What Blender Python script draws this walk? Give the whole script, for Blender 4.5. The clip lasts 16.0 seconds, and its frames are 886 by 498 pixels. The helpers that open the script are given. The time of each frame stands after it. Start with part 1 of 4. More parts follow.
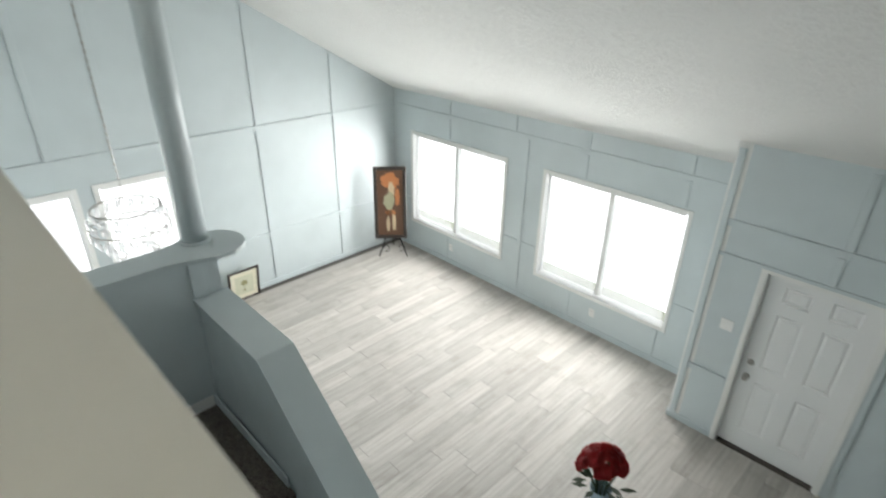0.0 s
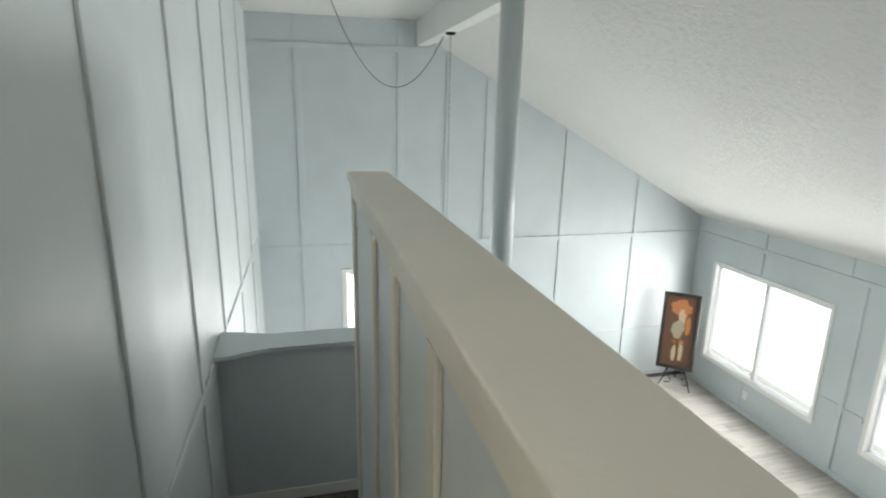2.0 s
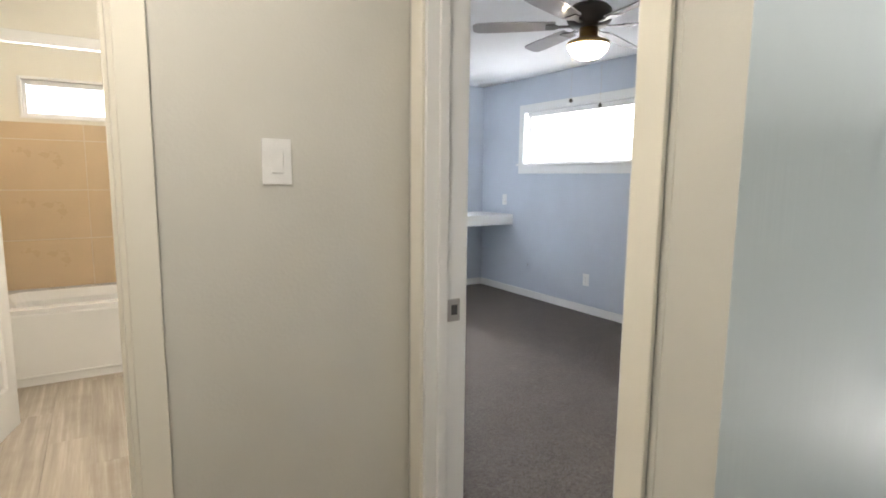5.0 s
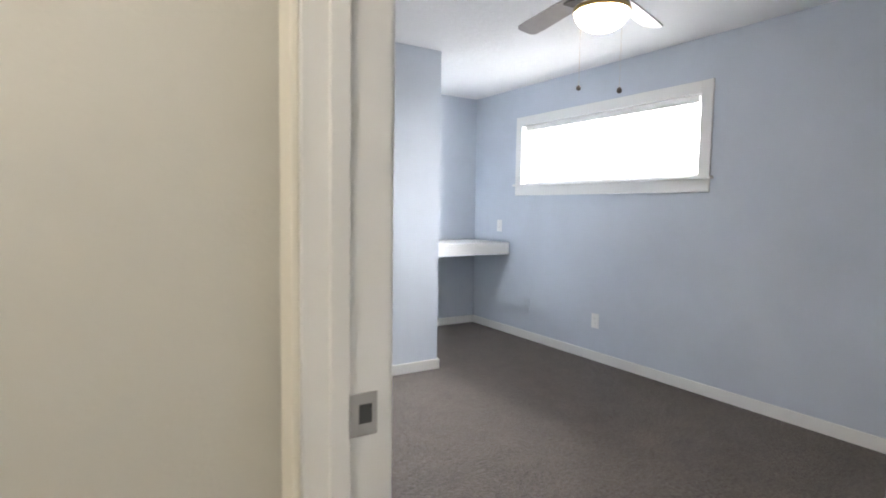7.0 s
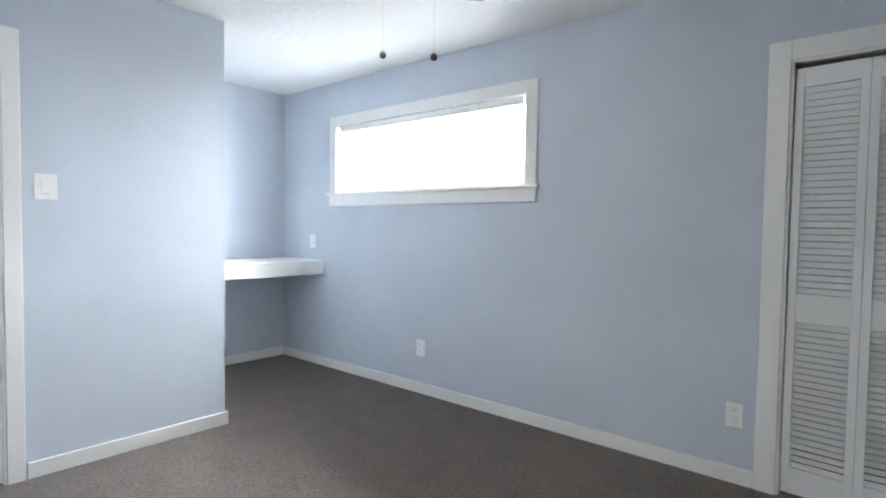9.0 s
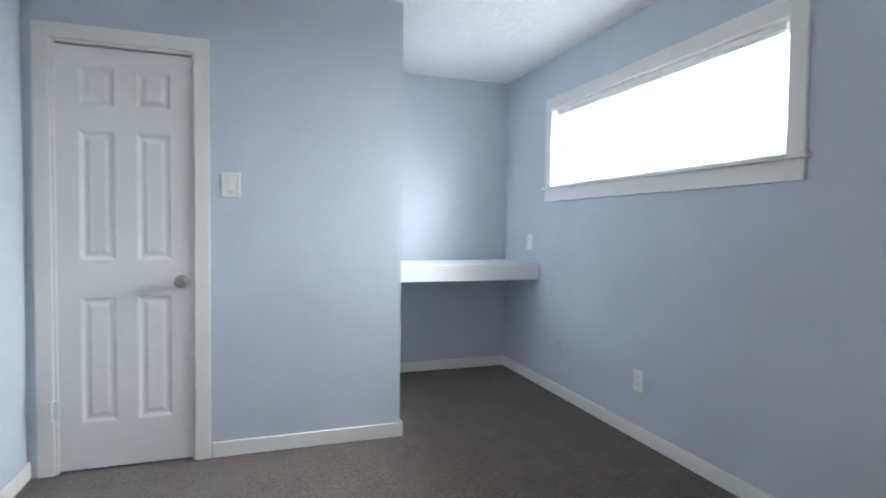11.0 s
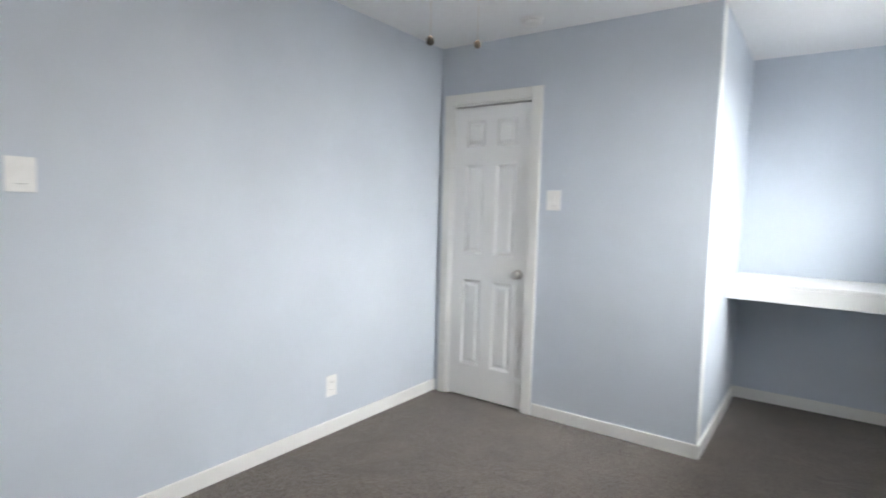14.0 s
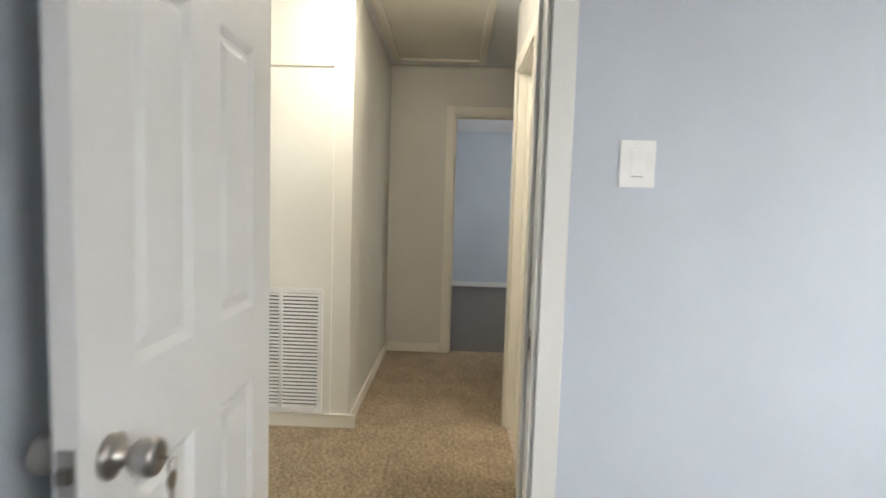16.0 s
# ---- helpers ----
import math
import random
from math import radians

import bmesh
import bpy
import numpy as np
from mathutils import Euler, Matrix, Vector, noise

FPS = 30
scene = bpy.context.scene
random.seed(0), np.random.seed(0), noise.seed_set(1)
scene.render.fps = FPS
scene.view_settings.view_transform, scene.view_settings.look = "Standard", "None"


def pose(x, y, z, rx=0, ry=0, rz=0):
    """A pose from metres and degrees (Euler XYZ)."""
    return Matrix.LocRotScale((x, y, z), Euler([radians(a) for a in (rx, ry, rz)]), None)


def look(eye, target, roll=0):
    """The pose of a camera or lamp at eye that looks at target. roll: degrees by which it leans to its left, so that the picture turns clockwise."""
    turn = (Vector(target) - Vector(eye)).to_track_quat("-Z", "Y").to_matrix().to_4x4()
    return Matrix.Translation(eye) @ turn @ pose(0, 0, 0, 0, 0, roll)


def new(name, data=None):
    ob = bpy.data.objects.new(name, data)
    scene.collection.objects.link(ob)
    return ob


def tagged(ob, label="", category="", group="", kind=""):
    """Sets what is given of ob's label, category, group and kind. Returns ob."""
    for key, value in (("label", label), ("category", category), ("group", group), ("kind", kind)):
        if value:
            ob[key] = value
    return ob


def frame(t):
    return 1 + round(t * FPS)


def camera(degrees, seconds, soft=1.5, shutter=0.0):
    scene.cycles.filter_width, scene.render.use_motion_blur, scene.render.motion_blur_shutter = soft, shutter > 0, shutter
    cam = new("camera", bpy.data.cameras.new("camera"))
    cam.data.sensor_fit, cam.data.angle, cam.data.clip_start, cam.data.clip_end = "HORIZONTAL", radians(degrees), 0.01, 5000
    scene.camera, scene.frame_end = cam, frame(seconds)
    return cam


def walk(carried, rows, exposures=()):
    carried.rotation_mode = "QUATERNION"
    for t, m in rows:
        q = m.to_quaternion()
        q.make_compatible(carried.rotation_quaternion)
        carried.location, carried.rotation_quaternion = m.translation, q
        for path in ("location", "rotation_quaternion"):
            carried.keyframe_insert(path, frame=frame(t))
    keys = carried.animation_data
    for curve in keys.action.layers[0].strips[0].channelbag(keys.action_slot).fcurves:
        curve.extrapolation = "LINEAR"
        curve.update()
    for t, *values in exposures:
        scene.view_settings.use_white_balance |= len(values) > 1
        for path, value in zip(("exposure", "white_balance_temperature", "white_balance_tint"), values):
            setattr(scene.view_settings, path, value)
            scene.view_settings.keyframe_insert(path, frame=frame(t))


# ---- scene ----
cam = camera(78.6, 16.0, soft=1.8, shutter=0.4)
PATH = [
    (0, (-0.946, -1.031, 1.4), (0.316, -2.295, 0.5), 1.1),
    (0.5, (-0.974, -0.881, 1.4), (0.495, -2.039, 0.693), 1.1),
    (1, (-1.128, -0.84, 1.361), (0.528, -1.799, 0.779), 0.7),
    (1.5, (-1.146, -0.786, 1.345), (0.648, -1.493, 0.816), 1.0),
    (2, (-1.175, -0.767, 1.339), (0.702, -1.241, 0.837), 1.1),
    (2.5, (-1.118, -0.705, 1.342), (0.811, -0.915, 0.858), 1.2),
    (3, (-1.034, -0.707, 1.369), (0.873, -0.312, 0.915), 0.9),
    (3.5, (-1.096, -0.727, 1.391), (0.595, 0.27, 1.007), 0.9),
    (4, (-1.073, -0.719, 1.363), (0.296, 0.7, 1.027), -0.2),
    (4.5, (-1.069, -0.689, 1.349), (0.021, 0.96, 1.041), 0.2),
    (7, (-0.418, 0.035, 1.256), (0.643, 1.724, 1.107), 0.9),
    (7.5, (-0.229, 0.155, 1.238), (1.063, 1.678, 1.121), 0.8),
    (8, (-0.09, 0.29, 1.237), (1.461, 1.55, 1.153), 0.9),
    (10.5, (0.699, 0.59, 1.203), (1.766, 2.279, 1.126), 0.7),
    (11, (1.006, 0.633, 1.186), (1.658, 2.522, 1.111), 0.7),
    (11.5, (1.313, 0.628, 1.163), (1.579, 2.609, 1.094), 0.9),
    (12, (1.543, 0.704, 1.2), (1.487, 2.701, 1.118), 1.1),
    (12.5, (1.762, 0.708, 1.198), (1.359, 2.665, 1.116), 1.4),
    (13, (1.984, 0.623, 1.208), (1.312, 2.504, 1.111), 1.7),
    (13.5, (2.161, 0.497, 1.245), (1.294, 2.296, 1.139), 1.9),
    (14, (2.284, 0.44, 1.322), (1.132, 2.068, 1.174), 1.7),
    (14.5, (2.481, 0.519, 1.29), (0.791, 1.581, 1.16), 1.4),
    (15, (2.301, 0.512, 1.281), (0.395, 1.097, 1.133), 1.4),
    (15.5, (1.899, 0.549, 1.264), (-0.083, 0.768, 1.109), 1.6),
    (16, (1.435, 0.657, 1.274), (-0.558, 0.618, 1.115), 1.8),
]
EXPOSURES = [(0, 0.05, 6400, 9), (1, -0.22, 6450, 9), (1.5, -0.3, 6450, 9), (2, 0.0, 6450, 9), (2.5, 0.23, 6450, 10), (3.0, 0.34, 6500, 10), (3.5, 0.42, 6550, 11), (4.5, 0.54, 6700, 13),
             (7, 0.75, 6700, 14), (8, 0.9, 6450, 12), (10.5, 0.5, 6300, 10), (11, 0.3, 6300, 10), (12, 0.08, 6300, 10), (12.5, 0.16, 6300, 10), (13.5, 0.3, 6450, 10), (14.5, 0.5, 6900, 12), (16, 0.56, 6900, 11)]
walk(cam, [(t, look(eye, target, roll)) for t, eye, target, roll in PATH], EXPOSURES)

# ---- light ----
world = bpy.data.worlds.new("sky")
scene.world = world
world.use_nodes = True
wn = world.node_tree.nodes
sky = wn.new("ShaderNodeTexSky")
sky.sky_type = "NISHITA"
sky.sun_disc = False
sky.sun_elevation, sky.sun_rotation = radians(52), radians(-35)
world.node_tree.links.new(sky.outputs[0], wn["Background"].inputs[0])
wn["Background"].inputs[1].default_value = 0.1

sun = new("sun", bpy.data.lights.new("sun", "SUN"))
sun.data.energy, sun.data.angle, sun.data.color = 1.0, radians(10), (1, 0.96, 0.9)
sun.matrix_world = look((-6, 8, 12), (0, 0, 0))


def window_light(name, m, w, h, power, color, spread=150):
    """The sky's light through a window's opening."""
    lamp = new(name, bpy.data.lights.new(name, "AREA"))
    lamp.data.shape, lamp.data.size, lamp.data.size_y = "RECTANGLE", w, h
    lamp.data.energy, lamp.data.color = power, color
    lamp.data.spread = radians(spread)
    lamp.matrix_world = m
    return lamp


DAY = (1.0, 0.99, 0.955)
window_light("living_daylight", look((4.63, -6.87, -1.65), (4.63, 0, -1.7)), 1.84, 1.46, 82, DAY, 160)
window_light("living_daylight", look((2.0, -6.87, -1.65), (2.0, 0, -1.7)), 1.84, 1.46, 82, DAY, 160)
window_light("living_daylight", look((6.07, -1.66, -1.65), (0, -1.66, -2.8)), 0.8, 1.42, 21, DAY)
window_light("living_daylight", look((6.07, -2.77, -1.65), (0, -2.77, -2.8)), 0.8, 1.42, 21, DAY)
window_light("far_room_daylight", look((-5.2, 3.57, 1.45), (-5.2, 0, 1.3)), 1.4, 1.1, 11, (0.88, 0.95, 1.0))
window_light("bath_daylight", look((-1.11, 4.25, 1.87), (-1.11, 0, 1.5)), 0.7, 0.2, 10, DAY)


# ---- materials ----
def material(name):
    m = bpy.data.materials.new(name)
    m.use_nodes = True
    n = m.node_tree.nodes
    return m, n, m.node_tree.links, n["Principled BSDF"]


def coords(n, l, scale=(1, 1, 1), rot=(0, 0, 0)):
    tc, mp = n.new("ShaderNodeTexCoord"), n.new("ShaderNodeMapping")
    mp.inputs["Scale"].default_value = scale
    mp.inputs["Rotation"].default_value = rot
    l.new(tc.outputs["Object"], mp.inputs["Vector"])
    return mp.outputs[0]


def noise_tex(n, l, vec, scale, detail=4, rough=0.6):
    t = n.new("ShaderNodeTexNoise")
    t.inputs["Scale"].default_value, t.inputs["Detail"].default_value, t.inputs["Roughness"].default_value = scale, detail, rough
    l.new(vec, t.inputs["Vector"])
    return t.outputs["Fac"]


def ramp(n, l, fac, stops):
    r = n.new("ShaderNodeValToRGB")
    e = r.color_ramp.elements
    while len(e) < len(stops):
        e.new(0.5)
    for el, (p, c) in zip(e, stops):
        el.position, el.color = p, (*c, 1)
    l.new(fac, r.inputs[0])
    return r.outputs[0]


def bump(n, l, height, strength, distance, b, after=None):
    k = n.new("ShaderNodeBump")
    k.inputs["Strength"].default_value, k.inputs["Distance"].default_value = strength, distance
    l.new(height, k.inputs["Height"])
    if after:
        l.new(after, k.inputs["Normal"])
    if b:
        l.new(k.outputs[0], b.inputs["Normal"])
    return k.outputs[0]


def paint(name, c, rough=0.5, peel=90, peel_h=0.0015, streak=False, vary=0.05, spec=0.5):
    m, n, l, b = material(name)
    v = coords(n, l)
    big = noise_tex(n, l, v, 1.3, 3)
    lo, hi = [x * (1 - vary) for x in c], [min(1, x * (1 + vary)) for x in c]
    l.new(ramp(n, l, big, [(0.3, lo), (0.7, hi)]), b.inputs["Base Color"])
    if streak:
        v2 = coords(n, l, (26, 26, 0.5))
        h = noise_tex(n, l, v2, 2.2, 3)
    else:
        h = noise_tex(n, l, v, peel, 3, 0.5)
    bump(n, l, h, 0.5, peel_h, b)
    r = ramp(n, l, noise_tex(n, l, v, 6, 4), [(0.3, [rough - 0.05] * 3), (0.7, [rough + 0.06] * 3)])
    l.new(r, b.inputs["Roughness"])
    b.inputs["Specular IOR Level"].default_value = spec
    return m


def plain(name, c, rough=0.5, metal=0.0, emit=0.0, glow=(1, 1, 1)):
    m, n, l, b = material(name)
    v = coords(n, l)
    k = noise_tex(n, l, v, 14, 4)
    l.new(ramp(n, l, k, [(0.3, [x * 0.94 for x in c]), (0.7, [min(1, x * 1.05) for x in c])]), b.inputs["Base Color"])
    b.inputs["Roughness"].default_value, b.inputs["Metallic"].default_value = rough, metal
    if emit:
        b.inputs["Emission Color"].default_value, b.inputs["Emission Strength"].default_value = (*glow, 1), emit
    return m


def carpet_material(name, tone):
    m, n, l, b = material(name)
    v = coords(n, l)
    tuft = n.new("ShaderNodeTexVoronoi")
    tuft.inputs["Scale"].default_value = 150
    l.new(v, tuft.inputs["Vector"])
    mid = noise_tex(n, l, v, 56, 4, 0.78)
    base = ramp(n, l, mid, [(0.35, (0.08, 0.060, 0.046)), (0.5, (0.195, 0.158, 0.130)), (0.65, (0.335, 0.284, 0.238))])
    patch = ramp(n, l, noise_tex(n, l, v, 5.5, 5, 0.7), [(0.3, [0.74 * x for x in tone]), (0.7, [1.15 * x for x in tone])])
    mix = n.new("ShaderNodeMix")
    mix.data_type, mix.blend_type = "RGBA", "MULTIPLY"
    mix.inputs["Factor"].default_value = 1
    l.new(base, mix.inputs["A"]), l.new(patch, mix.inputs["B"])
    l.new(mix.outputs["Result"], b.inputs["Base Color"])
    first = bump(n, l, mid, 0.9, 0.012, None)
    bump(n, l, tuft.outputs["Distance"], 0.7, 0.006, b, first)
    b.inputs["Roughness"].default_value = 0.97
    b.inputs["Specular IOR Level"].default_value = 0.1
    b.inputs["Sheen Weight"].default_value = 0.25
    return m


def ceiling_material(name, c, depth):
    m, n, l, b = material(name)
    v = coords(n, l)
    big = noise_tex(n, l, v, 0.9, 3)
    l.new(ramp(n, l, big, [(0.3, [x * 0.96 for x in c]), (0.7, c)]), b.inputs["Base Color"])
    a = noise_tex(n, l, v, 18, 6, 0.72)
    a = ramp(n, l, a, [(0.44, (0, 0, 0)), (0.6, (1, 1, 1))])
    bump(n, l, a, 0.6, depth, b)
    b.inputs["Roughness"].default_value = 0.85
    return m


def plank_material(name, c, lighter, along="y"):
    m, n, l, b = material(name)
    info = n.new("ShaderNodeObjectInfo")
    tc, add = n.new("ShaderNodeTexCoord"), n.new("ShaderNodeVectorMath")
    sc = n.new("ShaderNodeVectorMath")
    sc.operation, add.operation = "SCALE", "ADD"
    sc.inputs["Scale"].default_value = 37
    comb = n.new("ShaderNodeCombineXYZ")
    for i in range(3):
        l.new(info.outputs["Random"], comb.inputs[i])
    l.new(comb.outputs[0], sc.inputs[0])
    l.new(tc.outputs["Object"], add.inputs[0]), l.new(sc.outputs[0], add.inputs[1])
    mp = n.new("ShaderNodeMapping")
    mp.inputs["Scale"].default_value = (15, 0.55, 15) if along == "y" else (0.55, 15, 15)
    l.new(add.outputs[0], mp.inputs["Vector"])
    grain = noise_tex(n, l, mp.outputs[0], 2.2, 6, 0.65)
    cloud = noise_tex(n, l, add.outputs[0], 3.2, 4, 0.6)
    col = ramp(n, l, grain, [(0.25, [x * 0.76 for x in c]), (0.5, c), (0.75, lighter)])
    tone = ramp(n, l, info.outputs["Random"], [(0.0, (0.84, 0.835, 0.825)), (0.5, (0.97, 0.97, 0.965)), (1.0, (1.07, 1.065, 1.055))])
    spots = ramp(n, l, cloud, [(0.28, (0.84, 0.83, 0.81)), (0.5, (1, 1, 1))])
    last = col
    for other in (tone, spots):
        mx = n.new("ShaderNodeMix")
        mx.data_type, mx.blend_type = "RGBA", "MULTIPLY"
        mx.inputs["Factor"].default_value = 1
        l.new(last, mx.inputs["A"]), l.new(other, mx.inputs["B"])
        last = mx.outputs["Result"]
    l.new(last, b.inputs["Base Color"])
    bump(n, l, grain, 0.25, 0.001, b)
    b.inputs["Roughness"].default_value = 0.62
    b.inputs["Specular IOR Level"].default_value = 0.3
    return m


def glass_material():
    m, n, l, b = material("window_glass")
    b.inputs["Transmission Weight"].default_value = 1
    b.inputs["Roughness"].default_value = 0.0
    b.inputs["IOR"].default_value = 1.1
    return m


def glow_material(name, strength, c=(1, 1, 1)):
    m = bpy.data.materials.new(name)
    m.use_nodes = True
    n, l = m.node_tree.nodes, m.node_tree.links
    n.clear()
    e, o = n.new("ShaderNodeEmission"), n.new("ShaderNodeOutputMaterial")
    e.inputs[0].default_value, e.inputs[1].default_value = (*c, 1), strength
    l.new(e.outputs[0], o.inputs[0])
    return m


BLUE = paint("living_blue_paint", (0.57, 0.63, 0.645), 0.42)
# BLUE's paint made lighter: the colour stands in for light missing on the stair wall
SHEEN = paint("semi_gloss_blue_lightened", (0.70, 0.755, 0.76), 0.48, peel_h=0.0019, streak=True, spec=0.5)
BED = paint("bedroom_blue_paint", (0.55, 0.60, 0.665), 0.58, peel=70, peel_h=0.0012, spec=0.22)
GREIGE = paint("hall_greige_paint", (0.61, 0.60, 0.55), 0.5)
WARMWHITE = paint("warm_white_wall_paint", (0.78, 0.77, 0.71), 0.45)
CAP = paint("greige_cap_paint", (0.66, 0.65, 0.585), 0.45, peel=40)
TRIM = paint("white_trim_paint", (0.80, 0.80, 0.78), 0.38, peel=30, peel_h=0.0006, vary=0.025)
CREAM = paint("cream_trim_paint", (0.78, 0.75, 0.66), 0.4, peel=30, peel_h=0.0006, vary=0.03)
DOORP = paint("white_door_paint", (0.80, 0.805, 0.80), 0.45, peel=45, peel_h=0.0005, vary=0.02)
POPCORN = ceiling_material("textured_ceiling", (0.82, 0.82, 0.80), 0.008)
KNOCK = ceiling_material("knockdown_ceiling", (0.86, 0.87, 0.88), 0.004)
CARPET = carpet_material("taupe_carpet_pile", (0.58, 0.58, 0.58))
TANCARPET = carpet_material("tan_carpet_pile", (1.9, 1.72, 1.25))
PLANK = plank_material("grey_vinyl_plank", (0.47, 0.445, 0.415), (0.60, 0.58, 0.55))
BATHPLANK = plank_material("brown_vinyl_plank", (0.40, 0.345, 0.28), (0.56, 0.50, 0.43))
SUBFLOOR = plain("dark_joint", (0.12, 0.11, 0.10), 0.9)
TILE = paint("beige_tile", (0.62, 0.47, 0.30), 0.3, peel=8, peel_h=0.001, vary=0.07)
GROUT = plain("pale_grout", (0.72, 0.66, 0.55), 0.9)
PORCELAIN = paint("white_porcelain", (0.82, 0.82, 0.80), 0.15, peel=4, peel_h=0.0002, vary=0.01)
NICKEL = plain("satin_nickel", (0.42, 0.40, 0.375), 0.28, 1.0)
BRASS = plain("aged_brass", (0.62, 0.43, 0.18), 0.3, 1.0)
BRONZE = plain("dark_bronze", (0.10, 0.085, 0.075), 0.35, 0.8)
PLASTIC = plain("white_plastic", (0.82, 0.82, 0.81), 0.35)
SLOT = plain("dark_slot", (0.05, 0.05, 0.05), 0.7)
BLADE = plain("grey_fan_blade", (0.50, 0.48, 0.48), 0.16)
BOWL = plain("lit_frosted_glass", (0.9, 0.88, 0.82), 0.4, emit=28.0, glow=(1.0, 0.87, 0.70))
GLASS = glass_material()
DAYGLOW = glow_material("overcast_distance", 4.0, (0.97, 0.99, 1.0))
# full-height glow behind the bedroom window, added as general fill for the room
FILLGLOW = glow_material("bedroom_window_fill_glow", 4.5, (0.95, 0.98, 1.0))
# much stronger glow for a small added panel that aims light indoors
BEAMGLOW = glow_material("bedroom_window_beam_glow", 30.0, (0.93, 0.97, 1.0))
BLIND = plain("white_blind", (0.85, 0.85, 0.84), 0.5)
DARKWOOD = plain("dark_frame_wood", (0.035, 0.028, 0.024), 0.4)
BLACKIRON = plain("black_iron", (0.03, 0.03, 0.03), 0.45, 0.6)
CORD = plain("brown_cord", (0.16, 0.14, 0.125), 0.7)
CRYSTAL = plain("clear_crystal", (0.95, 0.95, 0.96), 0.15)
CRYSTAL.node_tree.nodes["Principled BSDF"].inputs["Transmission Weight"].default_value = 0.35
MAT = plain("cream_mat_board", (0.74, 0.70, 0.56), 0.8)
PRINT = plain("olive_print", (0.30, 0.28, 0.14), 0.8)
SAGE = plain("pale_print_ground", (0.60, 0.60, 0.46), 0.8)
RED = plain("red_petal", (0.36, 0.012, 0.016), 0.55)
LEAF = plain("dark_leaf", (0.035, 0.06, 0.025), 0.5)
VASE = plain("pale_blue_glass", (0.55, 0.68, 0.74), 0.08)
VASE.node_tree.nodes["Principled BSDF"].inputs["Transmission Weight"].default_value = 0.5
ORANGE = plain("orange_oil_paint", (0.45, 0.17, 0.06), 0.5)
UMBER = plain("umber_oil_paint", (0.13, 0.065, 0.036), 0.5)
IVORY = plain("ivory_oil_paint", (0.52, 0.41, 0.27), 0.5)
MOSS = plain("grey_green_oil_paint", (0.34, 0.33, 0.22), 0.5)
LAMPGLASS = plain("lit_ceiling_glass", (0.9, 0.85, 0.75), 0.4, emit=60.0, glow=(1.0, 0.945, 0.85))
HALLGLASS = plain("lit_hall_glass", (0.9, 0.85, 0.75), 0.4, emit=58.0, glow=(1.0, 0.93, 0.81))


# ---- mesh helpers ----
def mesh_object(name, bm, mats, parent=None, smooth=False):
    me = bpy.data.meshes.new(name)
    bmesh.ops.recalc_face_normals(bm, faces=bm.faces)
    bm.to_mesh(me)
    bm.free()
    for m in mats if isinstance(mats, (list, tuple)) else [mats]:
        me.materials.append(m)
    if smooth:
        me.polygons.foreach_set("use_smooth", [True] * len(me.polygons))
    ob = new(name, me)
    ob.parent = parent
    return ob


def part(name, bm, mat, parent, label="", smooth=False):
    ob = mesh_object(name, bm, mat, parent, smooth)
    return tagged(ob, label) if label else ob


def thing(name, m, label, category, group="", kind=""):
    ob = new(name)
    ob.matrix_world = m
    ob.empty_display_size = 0.1
    return tagged(ob, label, category, group, kind)


def add_box(bm, a, b, bevel=0.0):
    vs = [bm.verts.new((x, y, z)) for x in (a[0], b[0]) for y in (a[1], b[1]) for z in (a[2], b[2])]
    fs = [bm.faces.new([vs[i] for i in f]) for f in ((0, 1, 3, 2), (4, 6, 7, 5), (0, 4, 5, 1), (2, 3, 7, 6), (0, 2, 6, 4), (1, 5, 7, 3))]
    if bevel:
        edges = list({e for f in fs for e in f.edges})
        bmesh.ops.bevel(bm, geom=edges, offset=bevel, segments=2, affect="EDGES", profile=0.5)
    return bm


def box(a, b, bevel=0.0):
    return add_box(bmesh.new(), a, b, bevel)


def lathe(profile, n=24, axis="z"):
    """A turned solid from (radius, height) pairs."""
    bm = bmesh.new()
    rings = []
    for r, h in profile:
        ring = []
        for i in range(n):
            t = 2 * math.pi * i / n
            p = (r * math.cos(t), r * math.sin(t), h)
            p = p if axis == "z" else ((p[0], h, p[1]) if axis == "y" else (h, p[0], p[1]))
            ring.append(bm.verts.new(p))
        rings.append(ring)
    for r0, r1 in zip(rings, rings[1:]):
        for i in range(n):
            bm.faces.new((r0[i], r0[(i + 1) % n], r1[(i + 1) % n], r1[i]))
    bm.faces.new(rings[0])
    bm.faces.new(rings[-1])
    return bm


def tube(points, r, n=8):
    bm = bmesh.new()
    rings = []
    pts = [Vector(p) for p in points]
    for i, p in enumerate(pts):
        d = (pts[min(i + 1, len(pts) - 1)] - pts[max(i - 1, 0)]).normalized()
        u = d.orthogonal().normalized() if i == 0 else (u - d * u.dot(d)).normalized()
        w = d.cross(u)
        rings.append([bm.verts.new(p + r * (math.cos(2 * math.pi * k / n) * u + math.sin(2 * math.pi * k / n) * w)) for k in range(n)])
    for r0, r1 in zip(rings, rings[1:]):
        for k in range(n):
            bm.faces.new((r0[k], r0[(k + 1) % n], r1[(k + 1) % n], r1[k]))
    bm.faces.new(rings[0])
    bm.faces.new(rings[-1])
    return bm


